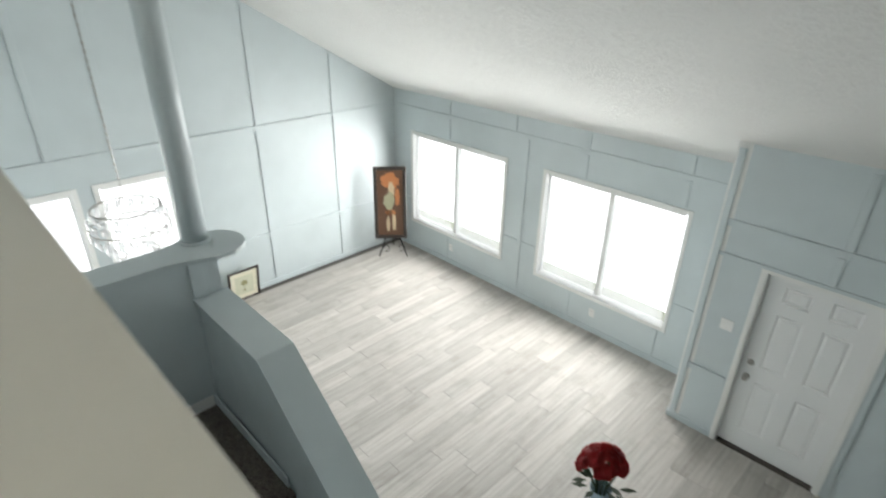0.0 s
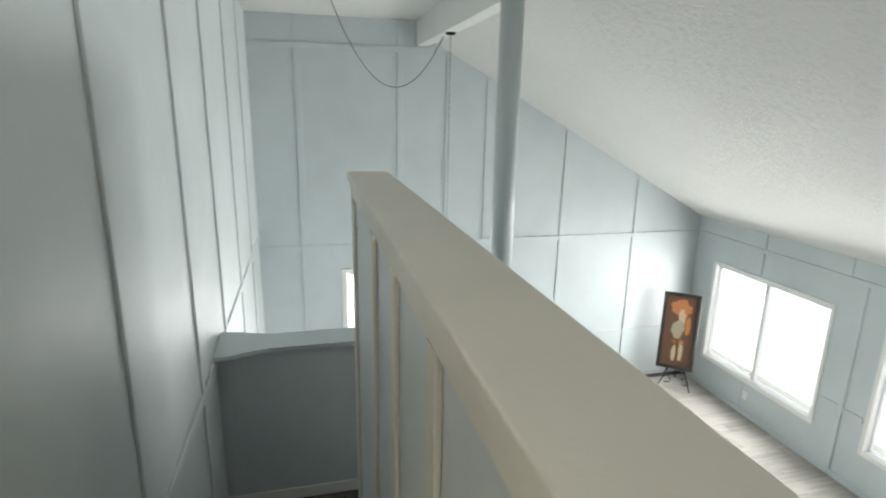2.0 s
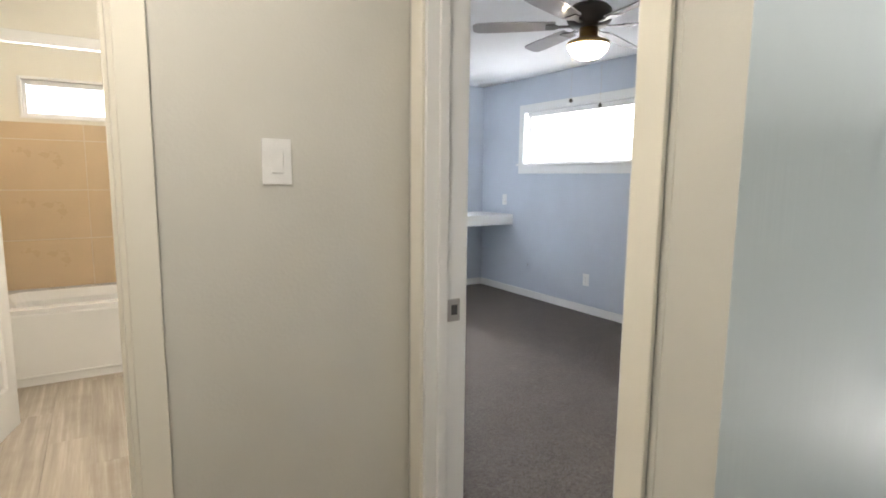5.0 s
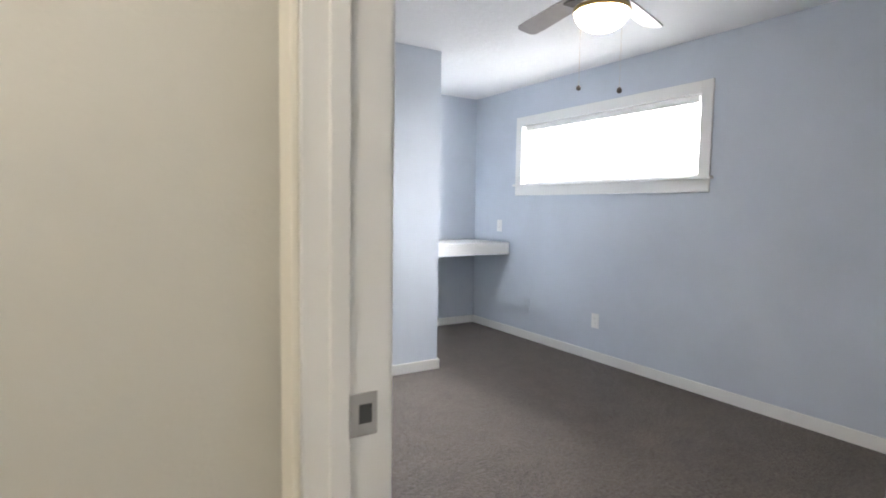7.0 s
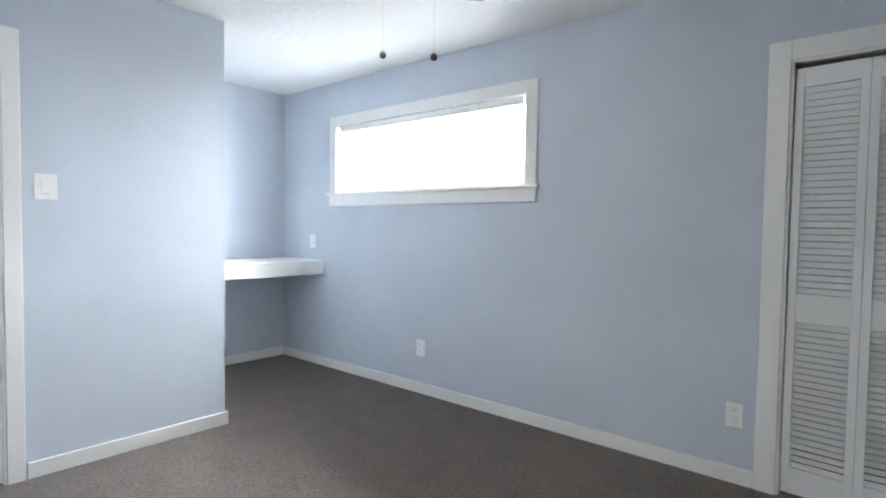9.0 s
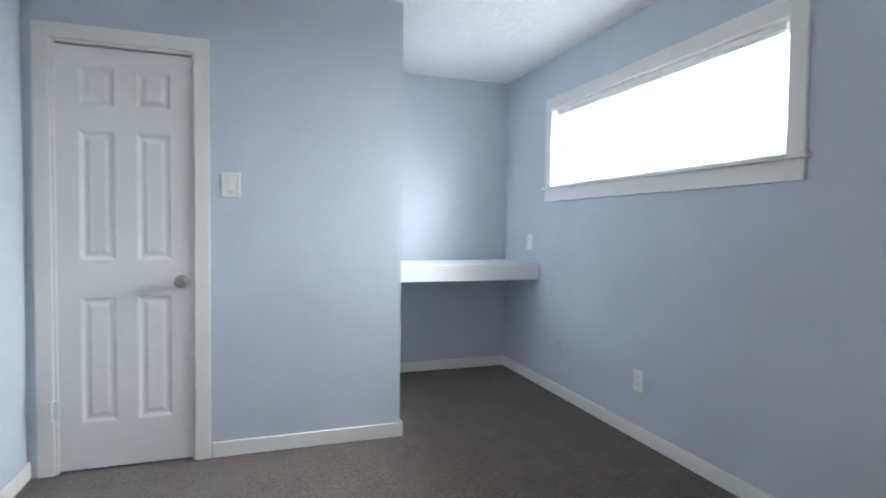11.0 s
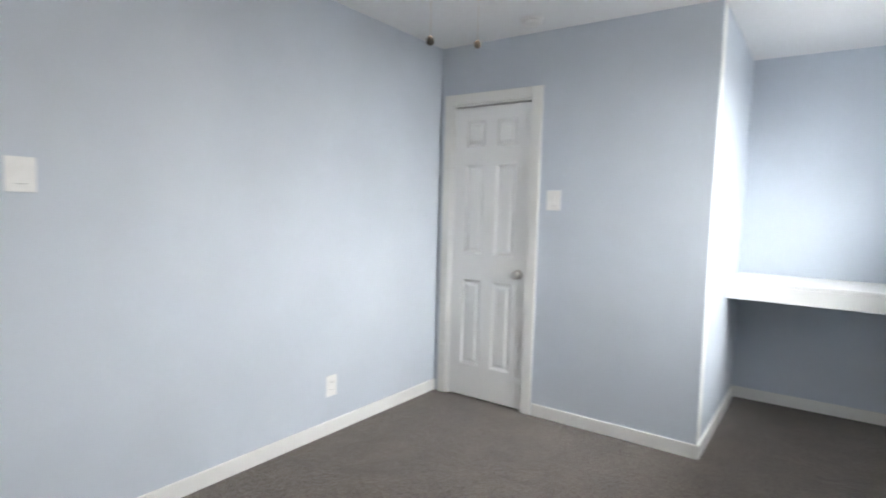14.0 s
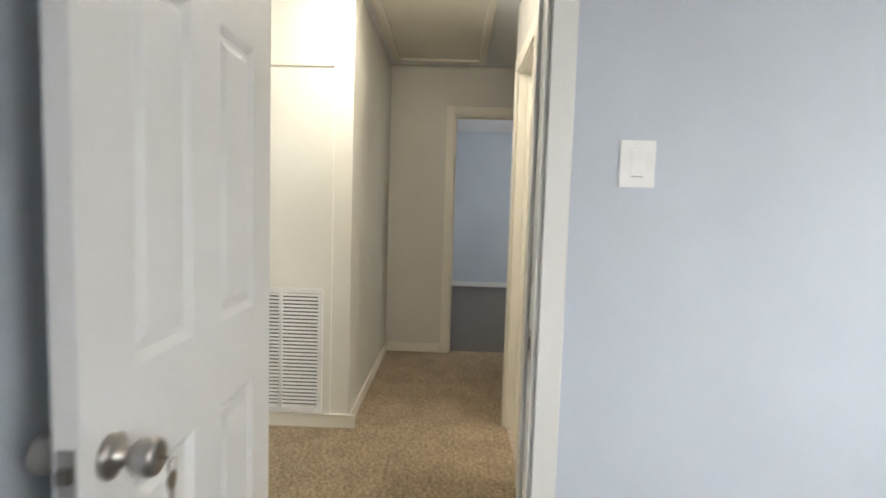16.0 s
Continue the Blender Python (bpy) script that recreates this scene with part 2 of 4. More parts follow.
def prism(outline, z0, z1, axis="z"):
    """A solid from a flat outline."""
    bm = bmesh.new()

    def at(p, h):
        return (p[0], p[1], h) if axis == "z" else ((p[0], h, p[1]) if axis == "y" else (h, p[0], p[1]))
    lo, hi = [bm.verts.new(at(p, z0)) for p in outline], [bm.verts.new(at(p, z1)) for p in outline]
    bm.faces.new(lo), bm.faces.new(hi)
    for i in range(len(outline)):
        j = (i + 1) % len(outline)
        bm.faces.new((lo[i], lo[j], hi[j], hi[i]))
    return bm


def structure(name, bm, mats, label="", category=""):
    return tagged(mesh_object(name, bm, mats), label, category, kind="structure")


def wall(name, axis, t0, t1, a0, a1, z0, z1, mneg, mpos, holes=(), label="painted plasterboard wall", medge=None):
    """A wall across axis x or y from t0 to t1, with openings (a0, a1, z0, z1) right through it."""
    aa = sorted({a0, a1, *[h[0] for h in holes], *[h[1] for h in holes]})
    zz = sorted({z0, z1, *[h[2] for h in holes], *[h[3] for h in holes]})
    aa, zz = [a for a in aa if a0 <= a <= a1], [z for z in zz if z0 <= z <= z1]

    def solid(i, j):
        if not (0 <= i < len(aa) - 1 and 0 <= j < len(zz) - 1):
            return False
        a, z = (aa[i] + aa[i + 1]) / 2, (zz[j] + zz[j + 1]) / 2
        return not any(h[0] < a < h[1] and h[2] < z < h[3] for h in holes)
    bm = bmesh.new()
    verts = {}

    def v(t, a, z):
        key = (t, a, z)
        if key not in verts:
            verts[key] = bm.verts.new((t, a, z) if axis == "x" else (a, t, z))
        return verts[key]
    for i in range(len(aa) - 1):
        for j in range(len(zz) - 1):
            if not solid(i, j):
                continue
            A, B, C, D = aa[i], aa[i + 1], zz[j], zz[j + 1]
            for t, k in ((t0, 0), (t1, 1)):
                f = bm.faces.new((v(t, A, C), v(t, B, C), v(t, B, D), v(t, A, D)))
                f.material_index = k
            for di, dj, q in ((-1, 0, ((A, C), (A, D))), (1, 0, ((B, C), (B, D))), (0, -1, ((A, C), (B, C))), (0, 1, ((A, D), (B, D)))):
                if not solid(i + di, j + dj):
                    f = bm.faces.new((v(t0, *q[0]), v(t1, *q[0]), v(t1, *q[1]), v(t0, *q[1])))
                    f.material_index = 2
    return structure(name, bm, [mneg, mpos, medge or TRIM], label, "wall")

# ---- the shell ----
ZL = -2.96                      # living room floor
H = 2.44                        # ceiling of the upper floor
XE, YW = 6.10, -6.87            # far wall and window wall of the living room
TOP = 2.60
FLAT = 2.42                     # flat ceiling over the stairs
LAND = -1.51                    # stair landing

structure("floor", box((-0.10, -0.002, -0.22), (3.2, 5.05, 0.0)), CARPET, "grey-brown cut pile carpet over the bedroom floor", "carpet")
structure("floor_hall", box((-3.26, -0.002, -0.22), (-0.10, 5.05, 0.0)), TANCARPET, "tan cut pile carpet along the hall", "carpet")
structure("floor_stair_head", box((-1.66, -1.19, -0.22), (-0.10, -0.002, 0.0)), TANCARPET, "tan cut pile carpet at the stair head", "carpet")
structure("floor_far_north", box((-7.3, -0.052, -0.22), (-3.26, 5.05, 0.0)), CARPET, "grey-brown carpet of the far bedroom", "carpet")
structure("ceiling", box((-7.3, -0.002, H), (3.2, 5.05, H + 0.12)), KNOCK, "white knockdown-textured ceiling", "ceiling")
structure("ceiling_flat", box((-0.0995, -2.36, FLAT), (6.24, -0.112, FLAT + 0.12)), POPCORN, "white textured flat ceiling over the stairs", "ceiling")
structure("ceiling_flat_west", box((-3.4, -2.36, FLAT), (-0.1, -1.2505, FLAT + 0.12)), POPCORN, "white textured flat ceiling", "ceiling")
structure("ceiling_slope", prism([(-2.30, 2.242), (-7.2, -0.422), (-7.2, -0.272), (-2.30, 2.392)], -3.4, 6.24, "x"), POPCORN,
          "white textured vaulted ceiling sloping to the windows", "ceiling")
structure("beam", box((-3.3, -2.35, 2.11), (XE, -2.20, FLAT - 0.001), 0.006), TRIM, "white boxed ridge beam", "beam")

# bedroom
wall("wall_bedroom_west", "x", -0.15, 0.0, 0.011, 4.95, 0, H, GREIGE, BED, [(0.085, 0.895, 0, 2.04)], "pale blue bedroom wall with a doorway to the hall", CREAM)
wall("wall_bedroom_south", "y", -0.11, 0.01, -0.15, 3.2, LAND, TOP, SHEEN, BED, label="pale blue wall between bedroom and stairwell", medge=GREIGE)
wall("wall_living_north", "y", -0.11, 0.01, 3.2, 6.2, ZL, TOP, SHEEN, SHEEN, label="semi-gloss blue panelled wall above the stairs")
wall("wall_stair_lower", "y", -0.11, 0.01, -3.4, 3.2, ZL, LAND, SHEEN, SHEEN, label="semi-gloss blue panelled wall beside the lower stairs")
wall("wall_bedroom_east", "x", 3.06, 3.20, 0.01, 4.95, 0, H, BED, BED, [(2.28, 4.14, 1.505, 2.065), (0.295, 0.885, 0, 2.015)],
     "pale blue wall with a wide high window")
wall("wall_closet_front", "y", 3.60, 3.70, 0.002, 1.78, 0, H, BED, BED, [(0.105, 0.722, 0, 2.045)], "pale blue wall with a narrow closet door")
wall("wall_closet_side", "x", 1.68, 1.78, 3.702, 4.92, 0, H, BED, BED, label="pale blue return wall of the desk alcove")
wall("wall_bedroom_north", "y", 4.92, 5.04, 0.002, 3.06, 0, H, BED, BED, label="pale blue back wall of the desk alcove")
wall("wall_linen_back", "x", 3.78, 3.85, -0.04, 1.2, -0.1, H, BED, BED, label="plain closet back wall")
wall("wall_linen_side", "y", 1.0, 1.05, 3.202, 3.78, -0.1, H, BED, BED, label="plain closet side wall")
structure("floor_closet", box((3.202, 0.012, -0.1), (3.78, 1.0, -0.002)), CARPET, "grey-brown carpet inside the closet", "carpet")
structure("ceiling_closet", box((3.202, 0.012, H), (3.78, 1.0, H + 0.1)), KNOCK, "plain closet ceiling", "ceiling")

# hall
wall("wall_hall_north", "y", 0.99, 1.09, -1.73, -0.152, 0, H, GREIGE, GREIGE, [(-1.645, -0.97, 0, 2.03)], "greige hall wall with a bathroom doorway", CREAM)
wall("wall_hall_jog", "x", -1.83, -1.73, 0.99, 1.60, 0, H, GREIGE, GREIGE, label="greige hall wall return")
wall("wall_hall_north_far", "y", 1.60, 1.70, -3.32, -1.83, 0, H, GREIGE, GREIGE, label="greige hall wall")
wall("wall_hall_south", "y", 0.03, 0.09, -3.32, -1.54, 0, H, GREIGE, GREIGE, label="greige hall wall", medge=WARMWHITE)
wall("wall_hall_end", "x", -3.32, -3.20, 0.09, 1.60, 0, H, BED, GREIGE, [(0.625, 1.335, 0, 2.05)], "greige end wall of the hall with a doorway", CREAM)
wall("wall_air_closet", "x", -1.66, -1.54, -1.19, 0.03, 0, H, GREIGE, WARMWHITE, label="warm white wall with a return air grille")
structure("ceiling_hall", box((-1.66, -1.25, H + 0.001), (-0.10, -0.003, H + 0.1)), KNOCK, "white ceiling at the stair head", "ceiling")
wall("wall_stair_west", "x", -3.5, -3.4, -7.0, -0.05, ZL, TOP, BLUE, BLUE, label="blue living room wall")
wall("wall_under_hall", "y", -1.18, -1.03, -3.4, -1.66, ZL, TOP, BLUE, BLUE, label="blue wall below the hall")

# far bedroom and bathroom
wall("wall_far_west", "x", -7.3, -7.2, -1.5, 3.7, 0, H, BED, BED, label="pale blue wall of the far bedroom")
wall("wall_far_north", "y", 3.6, 3.7, -7.2, -3.32, 0, H, BED, BED, [(-5.95, -4.45, 0.85, 2.05)], "pale blue wall with a window")
wall("wall_far_south", "y", -1.5, -1.4, -7.2, -3.32, 0, H, BED, BED, label="pale blue wall of the far bedroom")
wall("wall_far_east", "x", -3.42, -3.322, 1.6, 3.6, 0, H, BED, BED, label="pale blue wall of the far bedroom")
wall("wall_far_east_south", "x", -3.42, -3.322, -1.4, 0.09, 0, H, BED, BED, label="pale blue wall of the far bedroom")
structure("floor_far", box((-7.3, -1.5, -0.22), (-3.322, -0.052, 0)), CARPET, "grey-brown carpet of the far bedroom", "carpet")
structure("ceiling_far", box((-7.3, -1.5, H), (-3.322, -0.052, H + 0.12)), KNOCK, "white ceiling of the far bedroom", "ceiling")
wall("wall_bath_west", "x", -1.83, -1.73, 1.70, 4.40, 0, H, GREIGE, CREAM, label="cream bathroom wall")
wall("wall_bath_west_near", "x", -1.73, -1.70, 1.09, 1.70, 0, H, CREAM, CREAM, label="cream bathroom wall")
wall("wall_bath_east", "x", -0.25, -0.152, 1.09, 4.40, 0, H, CREAM, GREIGE, label="cream bathroom wall")
wall("wall_bath_north", "y", 4.30, 4.40, -1.73, -0.25, 0, H, CREAM, CREAM, [(-1.44, -0.78, 1.75, 2.0)], "cream bathroom wall with a small high window")

wall("wall_bath_header", "y", 3.50, 3.60, -1.73, -0.25, 2.11, H, CREAM, CREAM, label="cream header wall above the bathtub alcove")
structure("trim_bath_header", box((-1.729, 3.482, 2.095), (-0.251, 3.4995, 2.165), 0.004), TRIM, "white moulding along the bathtub header", "trim")

# living room
wall("wall_living_east", "x", XE, XE + 0.14, -7.01, -0.11, ZL, TOP, BLUE, BLUE, [(-2.095, -1.225, -2.42, -0.89), (-3.17, -2.37, -2.42, -0.89)],
     "tall blue board-and-batten gable wall")
wall("wall_living_south", "y", YW - 0.14, YW, 0.52, XE, ZL, 0.4, BLUE, BLUE, [(3.67, 5.62, -2.42, -0.91), (1.05, 2.955, -2.42, -0.91)],
     "blue board-and-batten wall with two wide windows")
wall("wall_entry_side", "x", 0.40, 0.52, YW - 0.14, -6.12, ZL, 1.0, BLUE, BLUE, label="blue return wall of the entry")
wall("wall_entry", "y", -6.26, -6.12, -3.4, 0.40, ZL, 1.0, BLUE, BLUE, [(-0.93, 0.01, ZL, -0.92)], "blue board-and-batten wall with the front door")
structure("floor_living_base", box((-3.4, -7.0, ZL - 0.2), (6.2, 0.07, ZL - 0.012)), SUBFLOOR, "dark sub-floor under the planks", "floor")

# outside
structure("ground", box((-60, -70, ZL - 0.5), (70, 60, ZL - 0.3)), plain("dry_grass", (0.16, 0.17, 0.09), 0.95), "flat dull grass round the house", "ground")
# second bedroom panel is added, sized to throw a bright patch on the west wall
for name, m, w, h in (("backdrop_bedroom", pose(4.6, 5.4, 2.2, 90, 0, 90), 10.3, 5.2), ("backdrop_bedroom_beam", pose(4.5, 3.2, 2.72, 90, 0, 90), 3.8, 1.75), ("backdrop_east", pose(7.6, -3.6, -1.6, 90, 0, 90), 11, 4.4),
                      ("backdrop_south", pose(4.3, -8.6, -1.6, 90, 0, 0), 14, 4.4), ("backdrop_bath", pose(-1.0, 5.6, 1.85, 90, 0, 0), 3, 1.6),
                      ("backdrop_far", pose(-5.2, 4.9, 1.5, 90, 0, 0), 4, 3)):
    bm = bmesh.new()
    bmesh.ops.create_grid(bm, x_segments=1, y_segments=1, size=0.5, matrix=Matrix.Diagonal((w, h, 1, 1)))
    ob = structure(name, bm, {"backdrop_bedroom": FILLGLOW, "backdrop_bedroom_beam": BEAMGLOW}.get(name, DAYGLOW), "glowing panel standing in for the sky outside the window", "sky")
    ob.matrix_world = m


# ---- windows, doors and trim ----
def window(name, m, w, h, thick, casing, sill, panes, label, slats=True, depth_slats=0.022, off=0.0):
    """Local x along the wall, y outwards, origin at the bottom middle of the opening on the inner face."""
    win = thing(name, m, label, "window", kind="structure")
    t, p = 0.016, casing
    bm = box((-w / 2 - p, -t, -0.0 if sill else -p), (-w / 2, -0.001, h + p), 0.003)
    part("casing", bm, TRIM, win)
    part("casing", box((w / 2, -t, -0.0 if sill else -p), (w / 2 + p, -0.001, h + p), 0.003), TRIM, win)
    part("casing", box((-w / 2, -t, h), (w / 2, -0.001, h + p), 0.003), TRIM, win)
    if sill:
        part("window_sill", box((-w / 2 - p - 0.02, -0.035, -0.022), (w / 2 + p + 0.02, 0.05, 0.0), 0.005), TRIM, win)
        part("apron", box((-w / 2 - p, -t, -0.11), (w / 2 + p, -0.001, -0.0225), 0.003), TRIM, win)
    else:
        part("casing", box((-w / 2, -t, -p), (w / 2, -0.001, 0), 0.003), TRIM, win)
    y0, y1, f = thick * 0.55, thick * 0.55 + 0.045, 0.022
    bm = bmesh.new()
    for a, b in (((-w / 2, y0, 0.0), (-w / 2 + f, y1, h)), ((w / 2 - f, y0, 0.0), (w / 2, y1, h)), ((-w / 2 + f, y0, 0), (w / 2 - f, y1, f)), ((-w / 2 + f, y0, h - f), (w / 2 - f, y1, h))):
        add_box(bm, a, b)
    part("window_frame", bm, PLASTIC, win)
    cuts = [-w / 2, *[-w / 2 + (i + 1) * w / panes + off for i in range(panes - 1)], w / 2]
    for i in range(panes):
        x0, x1 = cuts[i] + 0.02, cuts[i + 1] - 0.02
        if i:
            part("mullion", box((x0 - 0.05, y0 - 0.04, f), (x0 + 0.015, y1, h - f), 0.003), TRIM, win)
        pane = part("pane", box((x0, y0 + 0.02, f), (x1, y0 + 0.024, h - f)), GLASS, win)
        pane.visible_shadow = False
        part("blind_headrail", box((x0 + 0.012, 0.012, h - 0.036), (x1 - 0.012, 0.045, h - 0.004), 0.003), BLIND, win)
        if not slats and casing > 0.08:
            part("blind_stack", box((x0 + 0.014, 0.014, h - 0.052), (x1 - 0.014, 0.043, h - 0.0365), 0.004), BLIND, win, "stack of raised white blind slats")
        if slats:
            bm = bmesh.new()
            for k in range(int((h - 0.06) / depth_slats)):
                z = 0.012 + k * depth_slats
                add_box(bm, (x0 + 0.014, 0.018, z), (x1 - 0.014, 0.040, z + 0.0008))
            tagged(part("blind_slats", bm, BLIND, win), kind="stuff")
    return win


window("window_1", pose(3.06, 3.21, 1.505, 0, 0, -90), 1.86, 0.56, 0.14, 0.085, True, 1, "wide shallow white-trimmed window with raised blind headrail", slats=False)
window("window_2", pose(4.645, YW, -2.42, 0, 0, 180), 1.95, 1.51, 0.14, 0.05, False, 2, "white two-pane window with open mini blinds", off=-0.02)
window("window_3", pose(2.0025, YW, -2.42, 0, 0, 180), 1.905, 1.51, 0.14, 0.05, False, 2, "white two-pane window with open mini blinds")
window("window_4", pose(XE, -1.66, -2.42, 0, 0, -90), 0.87, 1.53, 0.14, 0.06, False, 1, "narrow white window with open mini blinds")
window("window_5", pose(XE, -2.77, -2.42, 0, 0, -90), 0.80, 1.53, 0.14, 0.06, False, 1, "narrow white window with open mini blinds")
window("window_6", pose(-1.11, 4.30, 1.75, 0, 0, 0), 0.66, 0.25, 0.10, 0.02, False, 1, "small high bathroom window", slats=False)
window("window_7", pose(-5.2, 3.6, 0.85, 0, 0, 0), 1.5, 1.2, 0.10, 0.06, False, 2, "white window of the far bedroom", slats=False)


def doorway(name, m, w, h, thick, casing, mat, label, strike=0, sy=0.72, near=True, far=True, stops=True, matf=None):
    """Jambs and casings of a doorway: x along the wall, y through it from 0 to thick, origin at the floor."""
    d = thing(name, m, label, "door frame", kind="structure")
    j = 0.018
    part("jamb", box((-w / 2, -0.002, 0.0), (-w / 2 + j, thick + 0.002, h)), mat, d)
    part("jamb", box((w / 2 - j, -0.002, 0.0), (w / 2, thick + 0.002, h)), mat, d)
    part("head_jamb", box((-w / 2 + j, -0.002, h - j), (w / 2 - j, thick + 0.002, h)), mat, d)
    if stops:
        ys = thick * 0.5
        part("door_stop", box((-w / 2 + j, ys, 0), (-w / 2 + j + 0.011, ys + 0.034, h - j), 0.002), mat, d)
        part("door_stop", box((w / 2 - j - 0.011, ys, 0), (w / 2 - j, ys + 0.034, h - j), 0.002), mat, d)
        part("door_stop", box((-w / 2 + j + 0.011, ys, h - j - 0.011), (w / 2 - j - 0.011, ys + 0.034, h - j), 0.002), mat, d)
    for on, ya, yb, mm in ((near, -0.016, -0.0025, mat), (far, thick + 0.0025, thick + 0.016, matf or mat)):
        if on:
            e = 0.006
            part("casing", box((-w / 2 - casing + e, ya, 0), (-w / 2 + e, yb, h + casing - e), 0.003), mm, d)
            part("casing", box((w / 2 - e, ya, 0), (w / 2 + casing - e, yb, h + casing - e), 0.003), mm, d)
            part("casing", box((-w / 2 + e, ya, h - e), (w / 2 - e, yb, h + casing - e), 0.003), mm, d)
    if strike:
        x = strike * (w / 2 - j)
        y = thick * sy
        s = part("strike_plate", box((min(x, x - strike * 0.002), y - 0.024, 0.862), (max(x, x - strike * 0.002), y + 0.026, 0.938)), NICKEL, d, "satin nickel strike plate")
        part("strike_hole", box((x - strike * 0.0021 - 0.0006, y - 0.014, 0.884), (x - strike * 0.0021 + 0.0006, y + 0.010, 0.918)), SLOT, s)
    return d


# local x runs along +y world and y along -x world for a turn of 90 degrees
doorway("door_frame_bedroom", pose(0.0, 0.49, 0, 0, 0, 90), 0.81, 2.04, 0.15, 0.066, TRIM, "white bedroom door frame with a satin nickel strike", matf=CREAM, strike=1, sy=0.30)
doorway("door_frame_closet", pose(0.4135, 3.60, 0), 0.617, 2.045, 0.10, 0.07, TRIM, "narrow white closet door frame", far=False)
doorway("door_frame_linen", pose(3.06, 0.59, 0, 0, 0, -90), 0.59, 2.015, 0.14, 0.09, TRIM, "white bifold closet door frame", far=False, stops=False)
doorway("door_frame_bath", pose(-1.3075, 0.99, 0), 0.675, 2.03, 0.10, 0.075, CREAM, "cream bathroom door frame")
doorway("door_frame_far", pose(-3.20, 0.98, 0, 0, 0, 90), 0.71, 2.05, 0.12, 0.068, CREAM, "cream door frame at the end of the hall")
doorway("door_frame_entry", pose(-0.46, -6.12, ZL, 0, 0, 180), 0.94, 2.04, 0.14, 0.05, TRIM, "white front door frame", far=False)


def panel_leaf(w, h, t, cols, rows):
    """A moulded door leaf with sunk and raised panels on both faces: x 0..w, y 0..t, z 0..h."""
    bm = bmesh.new()
    xs = sorted({0, w, *[c for p in cols for c in p]})
    zs = sorted({0, h, *[c for p in rows for c in p]})

    def ring(x0, x1, z0, z1, y):
        return [bm.verts.new((x0, y, z0)), bm.verts.new((x1, y, z0)), bm.verts.new((x1, y, z1)), bm.verts.new((x0, y, z1))]
    for y, s in ((0, 1), (t, -1)):
        for x0, x1 in zip(xs, xs[1:]):
            for z0, z1 in zip(zs, zs[1:]):
                loops = [ring(x0, x1, z0, z1, y)]
                if (x0, x1) in cols and (z0, z1) in rows:
                    for i, d in ((0.010, 0.006), (0.016, 0.010), (0.026, 0.010), (0.042, 0.003)):
                        loops.append(ring(x0 + i, x1 - i, z0 + i, z1 - i, y + s * d))
                for a, b in zip(loops, loops[1:]):
                    for k in range(4):
                        bm.faces.new((a[k], a[(k + 1) % 4], b[(k + 1) % 4], b[k]))
                bm.faces.new(loops[-1])
    for x in (0, w):
        bm.faces.new([bm.verts.new(p) for p in ((x, 0, 0), (x, t, 0), (x, t, h), (x, 0, h))])
    for z in (0, h):
        bm.faces.new([bm.verts.new(p) for p in ((0, 0, z), (0, t, z), (w, t, z), (w, 0, z))])
    bmesh.ops.remove_doubles(bm, verts=bm.verts, dist=0.0004)
    return bm


def six_panels(w, h):
    s, m = w * 0.165, w * 0.16
    c = (w - 2 * s - m) / 2
    cols = [(s, s + c), (s + c + m, w - s)]
    rows = [(0.225, 0.825), (1.005, 1.615), (1.735, 1.93)]
    return cols, [(a, min(b, h - 0.09)) for a, b in rows]


